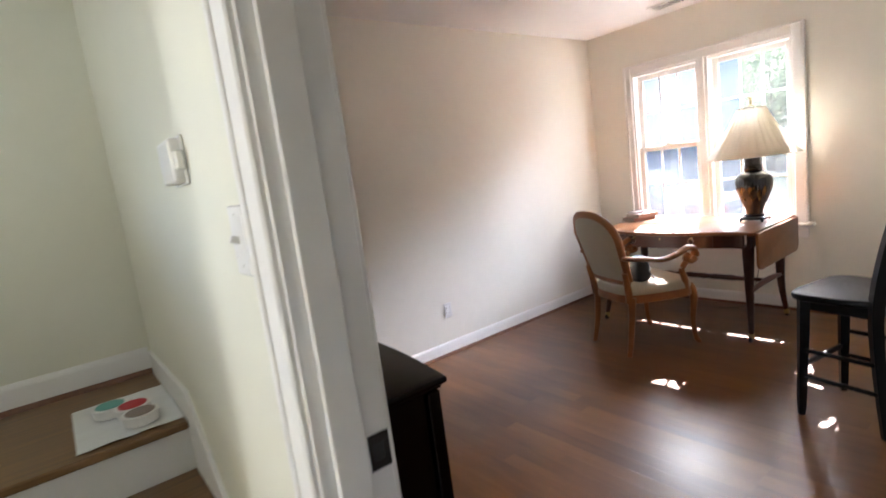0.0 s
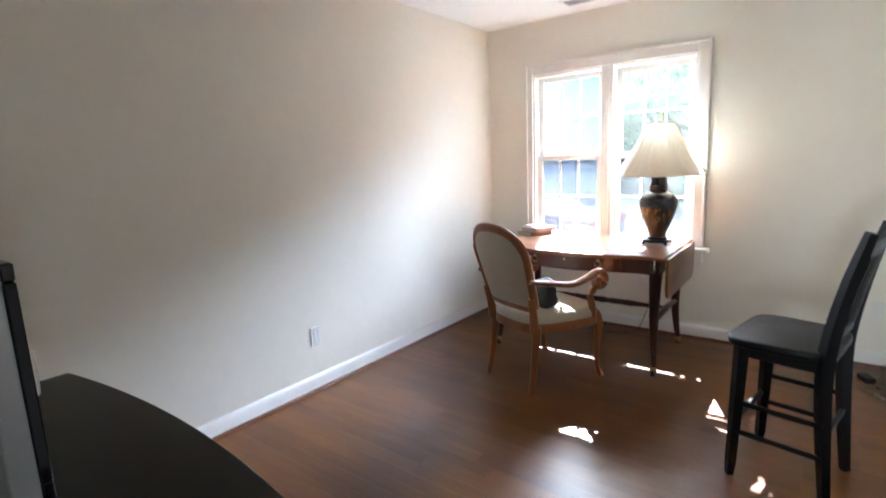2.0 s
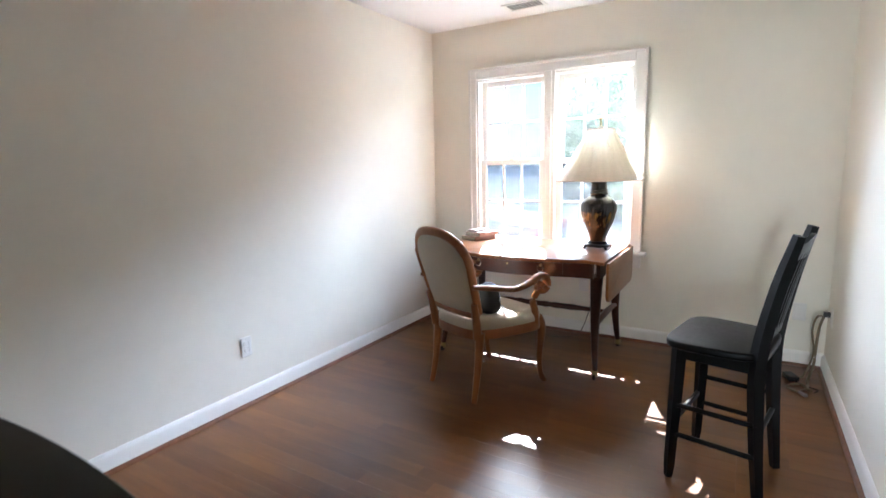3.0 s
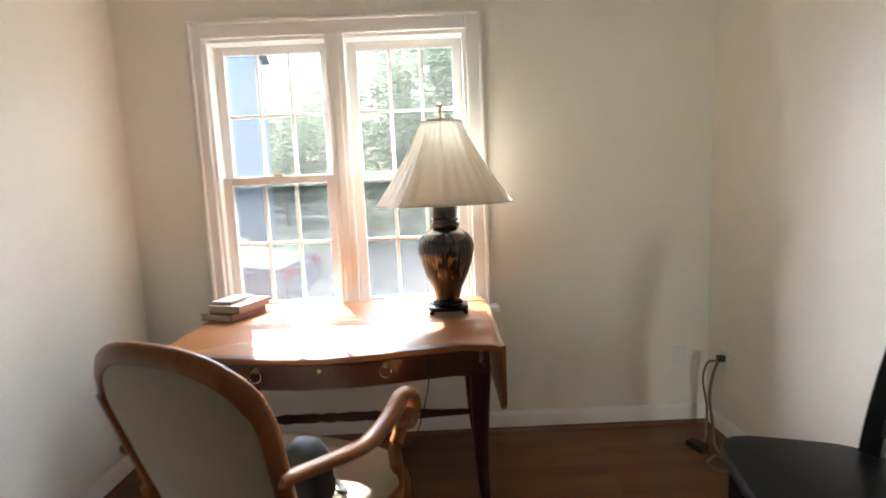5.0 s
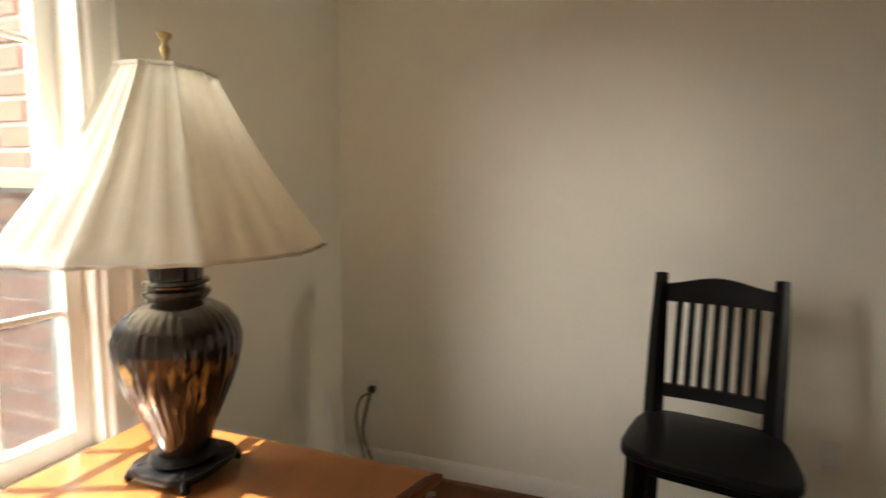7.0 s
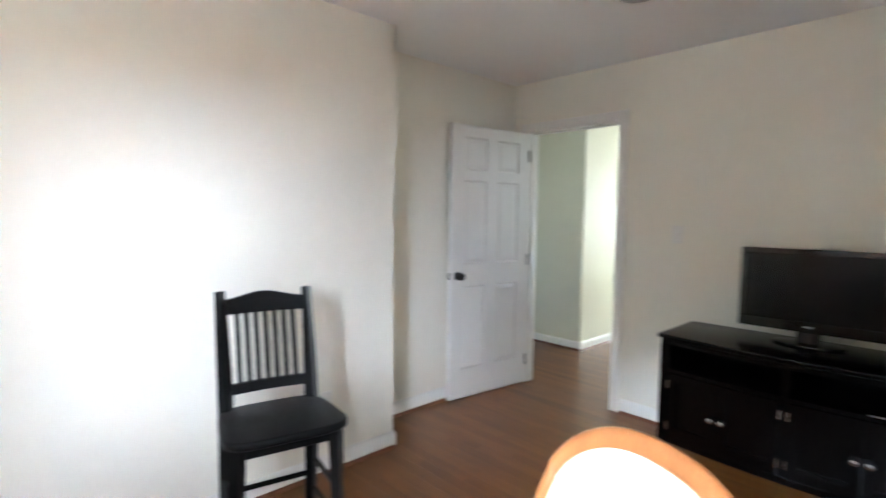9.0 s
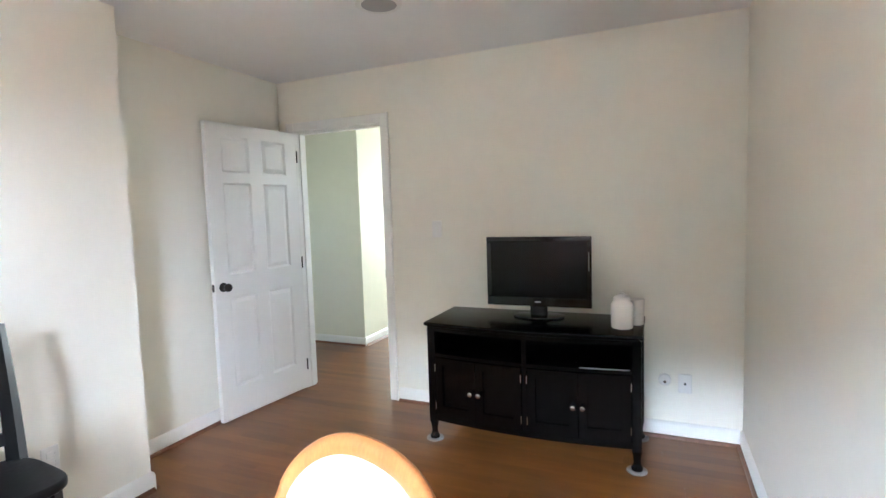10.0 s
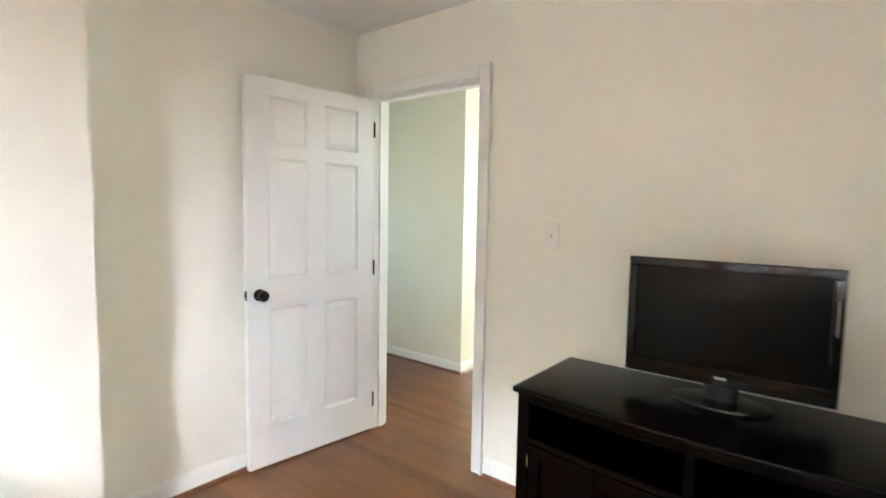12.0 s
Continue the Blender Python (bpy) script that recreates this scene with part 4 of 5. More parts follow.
for a in (45, 135, 225, 315):
    c, s = math.cos(radians(a)), math.sin(radians(a))
    part("foot", tube(curve_through([(0.062 * c, 0.062 * s, 0.022), (0.088 * c, 0.088 * s, 0.024), (0.098 * c, 0.098 * s, 0.012), (0.106 * c, 0.106 * s, 0.009)], 4), [0.010] * 9 + [0.009] * 3 + [0.008], 8), BLACKW, lamp, smooth=60)
jar = [(0.050, 0.05), (0.054, 0.07), (0.062, 0.10), (0.078, 0.14), (0.095, 0.18), (0.108, 0.22), (0.116, 0.26), (0.117, 0.285), (0.110, 0.31), (0.094, 0.333), (0.070, 0.35),
       (0.055, 0.358), (0.052, 0.364)]
dense = []
for (r0, z0), (r1, z1) in zip(jar, jar[1:]):
    dense += [(r0 + (r1 - r0) * u, z0 + (z1 - z0) * u) for u in (0, 0.5)]
part("jar", lathe(dense + [jar[-1]], 144, ribs=36, rib_depth=0.012, rib_range=(0.12, 0.345)), GLAZE, lamp, "glossy dark brown ribbed jar with gilt flecks", smooth=60)
part("collar", lathe([(0.052, 0.362), (0.060, 0.366), (0.063, 0.374), (0.060, 0.380), (0.052, 0.383), (0.054, 0.39), (0.061, 0.394), (0.058, 0.400), (0.050, 0.402)], 40), GLAZE, lamp, smooth=40)
part("lid", lathe([(0.050, 0.40), (0.051, 0.44), (0.048, 0.452), (0.030, 0.460), (0.012, 0.463), (0.010, 0.480), (0.008, 0.482)], 40), GLAZE, lamp, smooth=40)
part("harp", tube(curve_through([(0, 0.012, 0.478), (0, 0.05, 0.54), (0, 0.055, 0.66), (0, 0.03, 0.78), (0, 0, 0.812), (0, -0.03, 0.78), (0, -0.055, 0.66), (0, -0.05, 0.54), (0, -0.012, 0.478)], 4), 0.0025, 6), BRASS, lamp, "thin brass harp", smooth=60)
part("socket", lathe([(0.014, 0.478), (0.018, 0.485), (0.018, 0.53), (0.015, 0.535)], 20), BRASS, lamp, smooth=40)
part("bulb", lathe([(0.012, 0.53), (0.016, 0.55), (0.030, 0.59), (0.029, 0.61), (0.018, 0.632), (0.002, 0.638)], 20), PLATE, lamp, smooth=60)
part("finial", lathe([(0.010, 0.812), (0.004, 0.816), (0.007, 0.826), (0.009, 0.836), (0.004, 0.846), (0.006, 0.852), (0.012, 0.858), (0.013, 0.864), (0.004, 0.868)], 16), BRASS, lamp, "small brass finial", smooth=50)


def pleated_shade(r_top, r_bot, z_top, z_bot, corners=10):
    """Soft panelled cone: panel edges stand out, gathered pleats between them."""
    b = bmesh.new()
    n, rows = corners * 12, 10
    rings = []
    for i in range(rows + 1):
        v = i / rows
        z = z_bot + (z_top - z_bot) * v
        r = r_bot + (r_top - r_bot) * v - 0.012 * math.sin(v * math.pi)
        ring = []
        for k in range(n):
            a = 2 * math.pi * k / n
            u = (k % 12) / 12
            facet = math.cos(math.pi / corners) / math.cos((u - 0.5) * 2 * math.pi / corners)
            rr = r * (0.45 + 0.55 * facet / math.cos(math.pi / corners) ** 0.5) + 0.0035 * math.cos(2 * math.pi * 3 * u) * (0.4 + 0.6 * (1 - v))
            rr += 0.004 * math.exp(-((u if u < 0.5 else 1 - u) / 0.06) ** 2)
            ring.append(b.verts.new((rr * math.cos(a), rr * math.sin(a), z)))
        rings.append(ring)
    for p, q in zip(rings, rings[1:]):
        for k in range(n):
            b.faces.new((p[k], p[(k + 1) % n], q[(k + 1) % n], q[k]))
    hems = [[v.co.copy() for v in ring] for ring in (rings[0], rings[-1])]
    bmesh.ops.solidify(b, geom=b.faces[:], thickness=0.0016)
    return b, hems


cloth, hems = pleated_shade(0.080, 0.278, 0.793, 0.462)
shade = part("shade", cloth, SILK, lamp, "cream pleated fabric shade", smooth=70)
for hem in hems:
    part("trim_band", tube(hem + hem[:1], 0.0042, 6), SILK, shade, smooth=60)

# ---- books on the desk ----
def book(m, w, d, h, cover, label):
    b = thing("book", m, label, "book", "books on the desk")
    part("cover", merge(box(-w / 2, w / 2, -d / 2, d / 2, 0, 0.003, 0.001), merge(box(-w / 2, w / 2, -d / 2, d / 2, h - 0.003, h, 0.001), box(-w / 2, -w / 2 + 0.004, -d / 2, d / 2, 0.003, h - 0.003))), cover, b)
    part("page_block", box(-w / 2 + 0.004, w / 2 - 0.005, -d / 2 + 0.004, d / 2 - 0.004, 0.003, h - 0.003), PAPER, b, "cream page block")


book(pose(4.36, 2.985, DH, 0, 0, 68), 0.17, 0.215, 0.030, BOOKTAN, "brown hardback book lying at the bottom of the stack")
book(pose(4.37, 2.960, DH + 0.0303, 0, 0, 72), 0.165, 0.205, 0.032, BOOKROSE, "rose brown book lying in the middle of the stack")
book(pose(4.38, 2.995, DH + 0.0626, 0, 0, 75), 0.10, 0.15, 0.012, BOOKGREY, "small dusky pink book on top of the stack")

# ---- armchair ----
ARM = thing("armchair", pose(3.520, 2.515, 0, 0, 0, -21.5), "open-arm chair in warm wood with cream upholstery and scroll arms", "armchair")
for x, y in ((-0.235, 0.195), (-0.235, -0.195)):
    part("leg", tube(curve_through([(x + 0.02, y, 0.40), (x + 0.012, y, 0.30), (x - 0.005, y, 0.15), (x - 0.035, y * 1.03, 0.0)], 5), [0.028 - 0.011 * k / 15 for k in range(16)], 8), FRUIT, ARM, smooth=50)
for y in (0.235, -0.235):
    part("leg", tube(curve_through([(0.215, y, 0.42), (0.245, y * 1.02, 0.33), (0.232, y * 1.01, 0.17), (0.243, y * 1.02, 0.05), (0.268, y * 1.06, 0.0)], 5),
         [0.030, 0.031, 0.032, 0.031, 0.029, 0.027, 0.025, 0.023, 0.021, 0.020, 0.018, 0.017, 0.016, 0.016, 0.016, 0.017, 0.018, 0.019, 0.019, 0.018, 0.016], 8), FRUIT, ARM, smooth=50)
seat_o = []
for k in range(48):
    a = 2 * math.pi * k / 48
    cx, cy = math.cos(a), math.sin(a)
    x = 0.262 * math.copysign(abs(cx) ** 0.55, cx)
    y = (0.262 + 0.05 * x / 0.26) * math.copysign(abs(cy) ** 0.5, cy)
    seat_o.append((x, y))
part("seat_frame", plate(seat_o, 0.355, 0.415, bevel=0.008), FRUIT, ARM, "shaped wooden seat rail", smooth=40)
cb = bmesh.new()
rings = []
for s, z in ((0.985, 0.412), (1.0, 0.43), (0.985, 0.452), (0.93, 0.470), (0.80, 0.483), (0.55, 0.492), (0.25, 0.496)):
    rings.append([cb.verts.new((x * s, y * s, z)) for x, y in seat_o])
for p, q in zip(rings, rings[1:]):
    for k in range(48):
        cb.faces.new((p[k], p[(k + 1) % 48], q[(k + 1) % 48], q[k]))
cb.faces.new(rings[0])
cb.faces.new(rings[-1])
seat = part("seat", cb, LINEN, ARM, "cream upholstered seat", smooth=70)


def back_outline(n):
    """Arched outline (y, height from the middle): straight sides that draw in downwards, flat foot."""
    out = []
    for k in range(n):
        a = 2 * math.pi * k / n
        c, sn = math.cos(a), math.sin(a)
        if sn >= 0:
            out.append((0.228 * math.copysign(abs(c) ** 0.80, c), 0.055 + 0.180 * sn ** 0.90))
        else:
            q = min(1.0, abs(sn) * 1.5)
            h = 0.055 - 0.290 * q ** 0.8
            w = 0.228 - 0.026 * (0.055 - h) / 0.290
            out.append((w * math.copysign(min(1.0, abs(c) * 1.36) ** (0.2 + 0.8 * (q == 1.0)), c), h))
    return out


def back_point(y, h, off=0.0):
    """A place on the raked and slightly hollowed back."""
    return Vector((-0.255 - 0.31 * (h + 0.22) + 0.035 * (y / 0.25) ** 2 + off, y, 0.743 + h))


BACK = back_outline(72)
part("back_frame", tube([back_point(y, h) for y, h in BACK + BACK[:1]], 0.021, 10, flat=(0.8, 1.25)), FRUIT, ARM, "arched wooden back frame", smooth=60)
for side, off, dome in (("back_pad", 0.012, 0.028), ("outer_back", -0.012, -0.012)):
    pb = bmesh.new()
    seq = [[pb.verts.new(back_point(y * 0.955, h * 0.955)) for y, h in BACK]]
    for f in (0.955, 0.90, 0.77, 0.53, 0.25):
        seq.append([pb.verts.new(back_point(y * f, h * f, off + dome * (1 - f ** 2.5))) for y, h in BACK])
    for p, q in zip(seq, seq[1:]):
        for k in range(72):
            pb.faces.new((p[k], p[(k + 1) % 72], q[(k + 1) % 72], q[k]))
    pb.faces.new(seq[-1])
    pb.faces.new(seq[0])
    part(side, pb, LINEN, ARM, "cream upholstered back", smooth=70)
for s in (-1, 1):
    part("back_post", tube([(-0.232, s * 0.195, 0.37), (-0.245, s * 0.20, 0.47), (-0.268, s * 0.210, 0.58)], [0.026, 0.024, 0.020], 8), FRUIT, ARM, smooth=50)
    armp = curve_through([(-0.298, s * 0.228, 0.685), (-0.16, s * 0.265, 0.662), (-0.03, s * 0.285, 0.640), (0.08, s * 0.295, 0.660), (0.16, s * 0.298, 0.690), (0.212, s * 0.298, 0.672),
                          (0.222, s * 0.298, 0.622), (0.182, s * 0.298, 0.598), (0.148, s * 0.298, 0.622), (0.172, s * 0.298, 0.646)], 5)
    part("arm", tube(armp, [0.017 + 0.007 * math.sin(min(1, k / 24) * math.pi * 0.5) for k in range(len(armp))], 10, flat=(1.25, 0.85)), FRUIT, ARM, "scrolled wooden arm", smooth=60)
    part("arm_support", tube(curve_through([(0.165, s * 0.262, 0.40), (0.150, s * 0.272, 0.48), (0.120, s * 0.286, 0.55), (0.165, s * 0.297, 0.615)], 5), [0.023 - 0.004 * k / 15 for k in range(16)], 8), FRUIT, ARM, smooth=50)

bag = thing("camera_pouch", pose(3.372, 2.420, 0.487, 0, 0, -22), "small black zipped pouch resting on the armchair seat", "pouch")
pb = bmesh.new()
bmesh.ops.create_icosphere(pb, subdivisions=3, radius=1.0)
for v in pb.verts:
    x, y, z = (math.copysign(abs(c) ** 0.62, c) for c in v.co)
    v.co = Vector((0.052 * x * (1.08 - 0.14 * z), 0.060 * y * (1.08 - 0.20 * z), max(0.0, 0.088 + 0.090 * z)))
    v.co += v.co.normalized() * 0.009 * noise.noise(v.co * 26)
    v.co.z = max(v.co.z, 0.0)
part("body", pb, BLKCLOTH, bag, smooth=70)
part("strap", tube(curve_through([(0.045, 0.02, 0.09), (0.070, 0.0, 0.055), (0.085, -0.04, 0.014), (0.055, -0.075, 0.012), (0.03, -0.055, 0.04)], 5), 0.006, 6, flat=(1.6, 0.5)), BLKCLOTH, bag, smooth=60)
part("tag", turned(box(-0.022, 0.022, -0.003, 0.003, -0.018, 0.018, 0.002), pose(0.045, -0.050, 0.075, 10, 0, 40)), STICKER, bag, "pale metal tag")

# ---- counter chair ----
ST = thing("counter_chair", pose(3.150, 1.178, 0, 0, 0, -11.6), "tall black painted wooden chair with slatted back", "chair")
SZ = 0.612
so_ = []
for k in range(44):
    a = 2 * math.pi * k / 44
    c, s = math.cos(a), math.sin(a)
    y = 0.187 * math.copysign(abs(s) ** 0.5, s) + 0.043
    x = (0.215 + 0.02 * y / 0.2) * math.copysign(abs(c) ** 0.42, c)
    so_.append((x, y))
sb = plate(so_, SZ - 0.032, SZ, bevel=0.010, segments=3)
part("seat", sb, BLACKW, ST, "black saddle seat", smooth=40)
for s in (-1, 1):
    part("seat_rail", box(s * 0.165 - 0.009, s * 0.165 + 0.009, -0.097, 0.16, SZ - 0.085, SZ - 0.032, 0.003), BLACKW, ST)
    part("leg", tube([(s * 0.175, 0.165, SZ - 0.035), (s * 0.18, 0.168, 0.40), (s * 0.189, 0.176, 0.05), (s * 0.190, 0.178, 0.0)], [0.030, 0.028, 0.022, 0.017], 4, flat=(1, 1)), BLACKW, ST)
    back_leg = tube(curve_through([(s * 0.172, -0.150, 0.0), (s * 0.170, -0.127, 0.25), (s * 0.169, -0.112, 0.50), (s * 0.169, -0.120, 0.66), (s * 0.171, -0.158, 0.88), (s * 0.173, -0.204, 1.066)], 5),
                    [0.020 + 0.010 * math.sin(k / 25 * math.pi) for k in range(26)], 4)
    part("back_post", back_leg, BLACKW, ST, smooth=30)
    for z in (0.20, 0.33):
        part("stretcher", tube([(s * 0.183, -0.127, z), (s * 0.186, 0.172, z)], 0.011, 8), BLACKW, ST, smooth=50)
part("seat_rail", box(-0.165, 0.165, 0.150, 0.168, SZ - 0.085, SZ - 0.032, 0.003), BLACKW, ST)
part("seat_rail", box(-0.165, 0.165, -0.117, -0.099, SZ - 0.085, SZ - 0.032, 0.003), BLACKW, ST)
part("foot_rail", box(-0.185, 0.185, 0.166, 0.184, 0.235, 0.262, 0.004), BLACKW, ST)
part("stretcher", tube([(-0.176, -0.125, 0.27), (0.176, -0.125, 0.27)], 0.011, 8), BLACKW, ST, smooth=50)


def cross_rail(z0, z1, crown, thick, yo):
    """Back rail with an arched top, following the rake of the posts."""
    b = bmesh.new()
    n = 20
    cols = []
    for k in range(n + 1):
        u = -1 + 2 * k / n
        x = u * 0.170
        dip = -0.018 * (1 - u * u)
        zt = z1 + crown * (math.cos(u * math.pi) * 0.5 + 0.5)
        cols.append([b.verts.new(c) for c in ((x, yo(z0) + dip + thick / 2, z0), (x, yo(zt) + dip + thick / 2, zt), (x, yo(zt) + dip - thick / 2, zt), (x, yo(z0) + dip - thick / 2, z0))])
    for p, q in zip(cols, cols[1:]):
        for k in range(4):
            b.faces.new((p[k], p[(k + 1) % 4], q[(k + 1) % 4], q[k]))
    b.faces.new(cols[0])
    b.faces.new(cols[-1])
    return b


rake = lambda z: -0.120 - 0.094 * max(0, (z - 0.66) / 0.42) ** 1.25
part("crest_rail", cross_rail(0.973, 1.030, 0.026, 0.018, rake), BLACKW, ST, "arched crest rail", smooth=40)
part("lower_rail", cross_rail(0.664, 0.704, 0.0, 0.018, rake), BLACKW, ST, smooth=40)
for k in range(7):
    x = -0.111 + 0.037 * k
    dip = -0.018 * (1 - (x / 0.170) ** 2)
    part("slat", tube([(x, rake(0.69) + dip, 0.69), (x, rake(0.86) + dip, 0.86), (x, rake(0.995) + dip, 0.995)], 0.0105, 8), BLACKW, ST, smooth=50)

# ---- black console ----
CO = thing("console_cabinet", pose(0.72, 2.432, -0.009), "black bow-front console cabinet with four doors on turned feet", "cabinet")
HW = 0.585


def bow(y, off=0.0):
    return 0.485 + 0.055 * (1 - (y / 0.61) ** 2) + off


top_o = [(bow(-0.615 + 1.23 * k / 30, 0.012), -0.615 + 1.23 * k / 30) for k in range(31)] + [(0.0, 0.615), (0.0, -0.615)]
part("top", plate(top_o, 0.728, 0.752, bevel=0.007, segments=3), ESPRESSO, CO, "glossy black bowed top", smooth=40)
mid_o = [(bow(-0.60 + 1.2 * k / 30, -0.006), -0.60 + 1.2 * k / 30) for k in range(31)] + [(0.01, 0.60), (0.01, -0.60)]
part("moulding", plate(mid_o, 0.712, 0.728, bevel=0.004), ESPRESSO, CO, smooth=40)


def bow_piece(y0, y1, z0, z1, off, thick, n=10, bm=None):
    b = bm or bmesh.new()
    cols = []
    for k in range(n + 1):
        y = y0 + (y1 - y0) * k / n
        cols.append([b.verts.new(c) for c in ((bow(y, off), y, z0), (bow(y, off), y, z1), (bow(y, off) - thick, y, z1), (bow(y, off) - thick, y, z0))])
    for p, q in zip(cols, cols[1:]):
        for k in range(4):
            b.faces.new((p[k], p[(k + 1) % 4], q[(k + 1) % 4], q[k]))
    b.faces.new(cols[0])
    b.faces.new(cols[-1])
    return b


part("back_panel", box(0.012, 0.024, -HW, HW, 0.14, 0.712), ESPRESSO, CO)
for s in (-1, 1):
    part("side_panel", box(0.03, 0.44, s * HW - 0.009, s * HW + 0.009, 0.14, 0.712, 0.002), ESPRESSO, CO)
    for x, fx in ((0.04, 0.04), (bow(s * HW, -0.045), bow(s * HW, -0.045))):
        part("post", box(x - 0.024, x + 0.024, s * HW - 0.024, s * HW + 0.024, 0.12, 0.712, 0.004), ESPRESSO, CO)
        ft = part("foot", turned(lathe([(0.020, 0.016), (0.028, 0.019), (0.030, 0.03), (0.022, 0.045), (0.018, 0.06), (0.020, 0.09), (0.026, 0.12)], 20), pose(x, s * HW, 0)), ESPRESSO, CO, "turned foot", smooth=50)
        part("glide", turned(lathe([(0.050, 0.009), (0.053, 0.012), (0.052, 0.018), (0.036, 0.020), (0.030, 0.016)], 28), pose(x, s * HW, 0)), GREYPL, ft, "grey felt coaster under the foot", smooth=40)
part("bottom_shelf", plate([(bow(-0.56 + 1.12 * k / 20, -0.05), -0.56 + 1.12 * k / 20) for k in range(21)] + [(0.024, 0.56), (0.024, -0.56)], 0.150, 0.168), ESPRESSO, CO)
part("middle_shelf", plate([(bow(-0.56 + 1.12 * k / 20, -0.05), -0.56 + 1.12 * k / 20) for k in range(21)] + [(0.024, 0.56), (0.024, -0.56)], 0.538, 0.554), ESPRESSO, CO)
part("bottom_rail", bow_piece(-0.56, 0.56, 0.135, 0.168, -0.030, 0.018, 20), ESPRESSO, CO, smooth=30)
part("top_rail", bow_piece(-0.56, 0.56, 0.690, 0.712, -0.030, 0.018, 20), ESPRESSO, CO, smooth=30)
part("middle_rail", bow_piece(-0.56, 0.56, 0.535, 0.556, -0.030, 0.018, 20), ESPRESSO, CO, smooth=30)
part("divider", box(0.024, bow(0, -0.032), -0.014, 0.014, 0.168, 0.69), ESPRESSO, CO)
for i, (y0, y1) in enumerate(((-0.557, -0.294), (-0.291, -0.018), (0.018, 0.291), (0.294, 0.557))):
    d = part("door", bow_piece(y0, y1, 0.172, 0.531, -0.036, 0.014), ESPRESSO, CO, "black framed cabinet door", smooth=30)
    fr = bow_piece(y0, y1, 0.172, 0.222, -0.024, 0.013)
    bow_piece(y0, y1, 0.485, 0.531, -0.024, 0.013, bm=fr)
    bow_piece(y0, y0 + 0.045, 0.222, 0.485, -0.024, 0.013, 3, bm=fr)
    bow_piece(y1 - 0.045, y1, 0.222, 0.485, -0.024, 0.013, 3, bm=fr)
    part("door_frame", fr, ESPRESSO, d, smooth=30)
    part("bevel_strip", bow_piece(y0 + 0.045, y1 - 0.045, 0.222, 0.232, -0.026, 0.008), ESPRESSO, d)
    ky = y1 - 0.024 if i in (0, 2) else y0 + 0.024
    part("knob", turned(lathe([(0.006, 0), (0.006, 0.010), (0.012, 0.014), (0.016, 0.022), (0.013, 0.030), (0.001, 0.033)], 18), pose(bow(ky, -0.024), ky, 0.345, 0, 90, 0)), CHROME, d, "round nickel knob", smooth=50)
    hy = y0 - 0.001 if i in (0, 2) else y1 + 0.001
    for z in (0.235, 0.470):
        part("hinge", turned(lathe([(0.0035, -0.022), (0.0035, 0.022)], 8), pose(bow(hy, -0.021), hy, z)), CHROME, d, "thin nickel hinge")
# paler strip paints in light caught along the right-hand door's top
part("lit_edge_strip", bow_piece(0.30, 0.55, 0.5565, 0.5590, -0.026, 0.012), GREYPL, CO, "thin grey strip for the lit drawer edge")

# ---- television ----
TV = thing("television", pose(0.914, 2.450, 0.743, 0, 0, 1.5), "flat black television with gloss frame on an oval stand", "television")
W2, Z0, Z1 = 0.314, 0.070, 0.492
part("shell", box(-0.034, 0.006, -W2 + 0.003, W2 - 0.003, Z0 + 0.004, Z1 - 0.004, 0.006, segments=3), GREYSH, TV, "grey plastic casing", smooth=40)
part("back_cover", box(-0.088, -0.032, -W2 + 0.055, W2 - 0.055, Z0 + 0.05, Z1 - 0.05, 0.014, segments=3), BLKPL, TV)
bez = bmesh.new()
for a in ((-W2, W2, Z1 - 0.030, Z1), (-W2, W2, Z0, Z0 + 0.055), (-W2, -W2 + 0.030, Z0 + 0.055, Z1 - 0.030), (W2 - 0.030, W2, Z0 + 0.055, Z1 - 0.030)):
    box(0.004, 0.022, a[0], a[1], a[2], a[3], 0.003, bm=bez)
part("bezel", bez, GLOSSBLK, TV, "gloss black frame")
part("screen", box(0.006, 0.015, -W2 + 0.028, W2 - 0.028, Z0 + 0.053, Z1 - 0.028), SCREEN, TV, "dark switched-off screen")
part("badge", box(0.0215, 0.0228, -0.018, 0.018, Z0 + 0.024, Z0 + 0.032, 0.0003), STICKER, TV, "small pale maker's badge")
part("side_strip", box(0.0215, 0.0228, W2 - 0.018, W2 - 0.012, Z0 + 0.22, Z0 + 0.33, 0.0003), GREYPL, TV, "thin grey strip on the frame's right side")
part("neck", tube([(-0.012, 0, 0.012), (-0.012, 0, 0.09)], 0.035, 12, flat=(1.5, 0.6)), BLKPL, TV, smooth=50)
ov = [(-0.01 + 0.10 * math.cos(2 * math.pi * k / 40), 0.155 * math.sin(2 * math.pi * k / 40)) for k in range(40)]
part("stand", plate(ov, 0.0, 0.014, bevel=0.006, segments=3), GLOSSBLK, TV, "gloss black oval foot", smooth=40)

# ---- white jars on the console ----
jug = thing("ceramic_jar", pose(1.058, 2.938, 0.743), "white ceramic lidded jar with a faded print, standing on the console", "jar")
part("body", lathe([(0.050, 0), (0.056, 0.004), (0.058, 0.02), (0.058, 0.122), (0.054, 0.136), (0.044, 0.147), (0.041, 0.155)], 36), CERAMICW, jug, smooth=40)
part("lid", lathe([(0.045, 0.155), (0.046, 0.163), (0.040, 0.173), (0.018, 0.180), (0.012, 0.185), (0.016, 0.194), (0.010, 0.200), (0.001, 0.201)], 30), CERAMICW, jug, smooth=40)
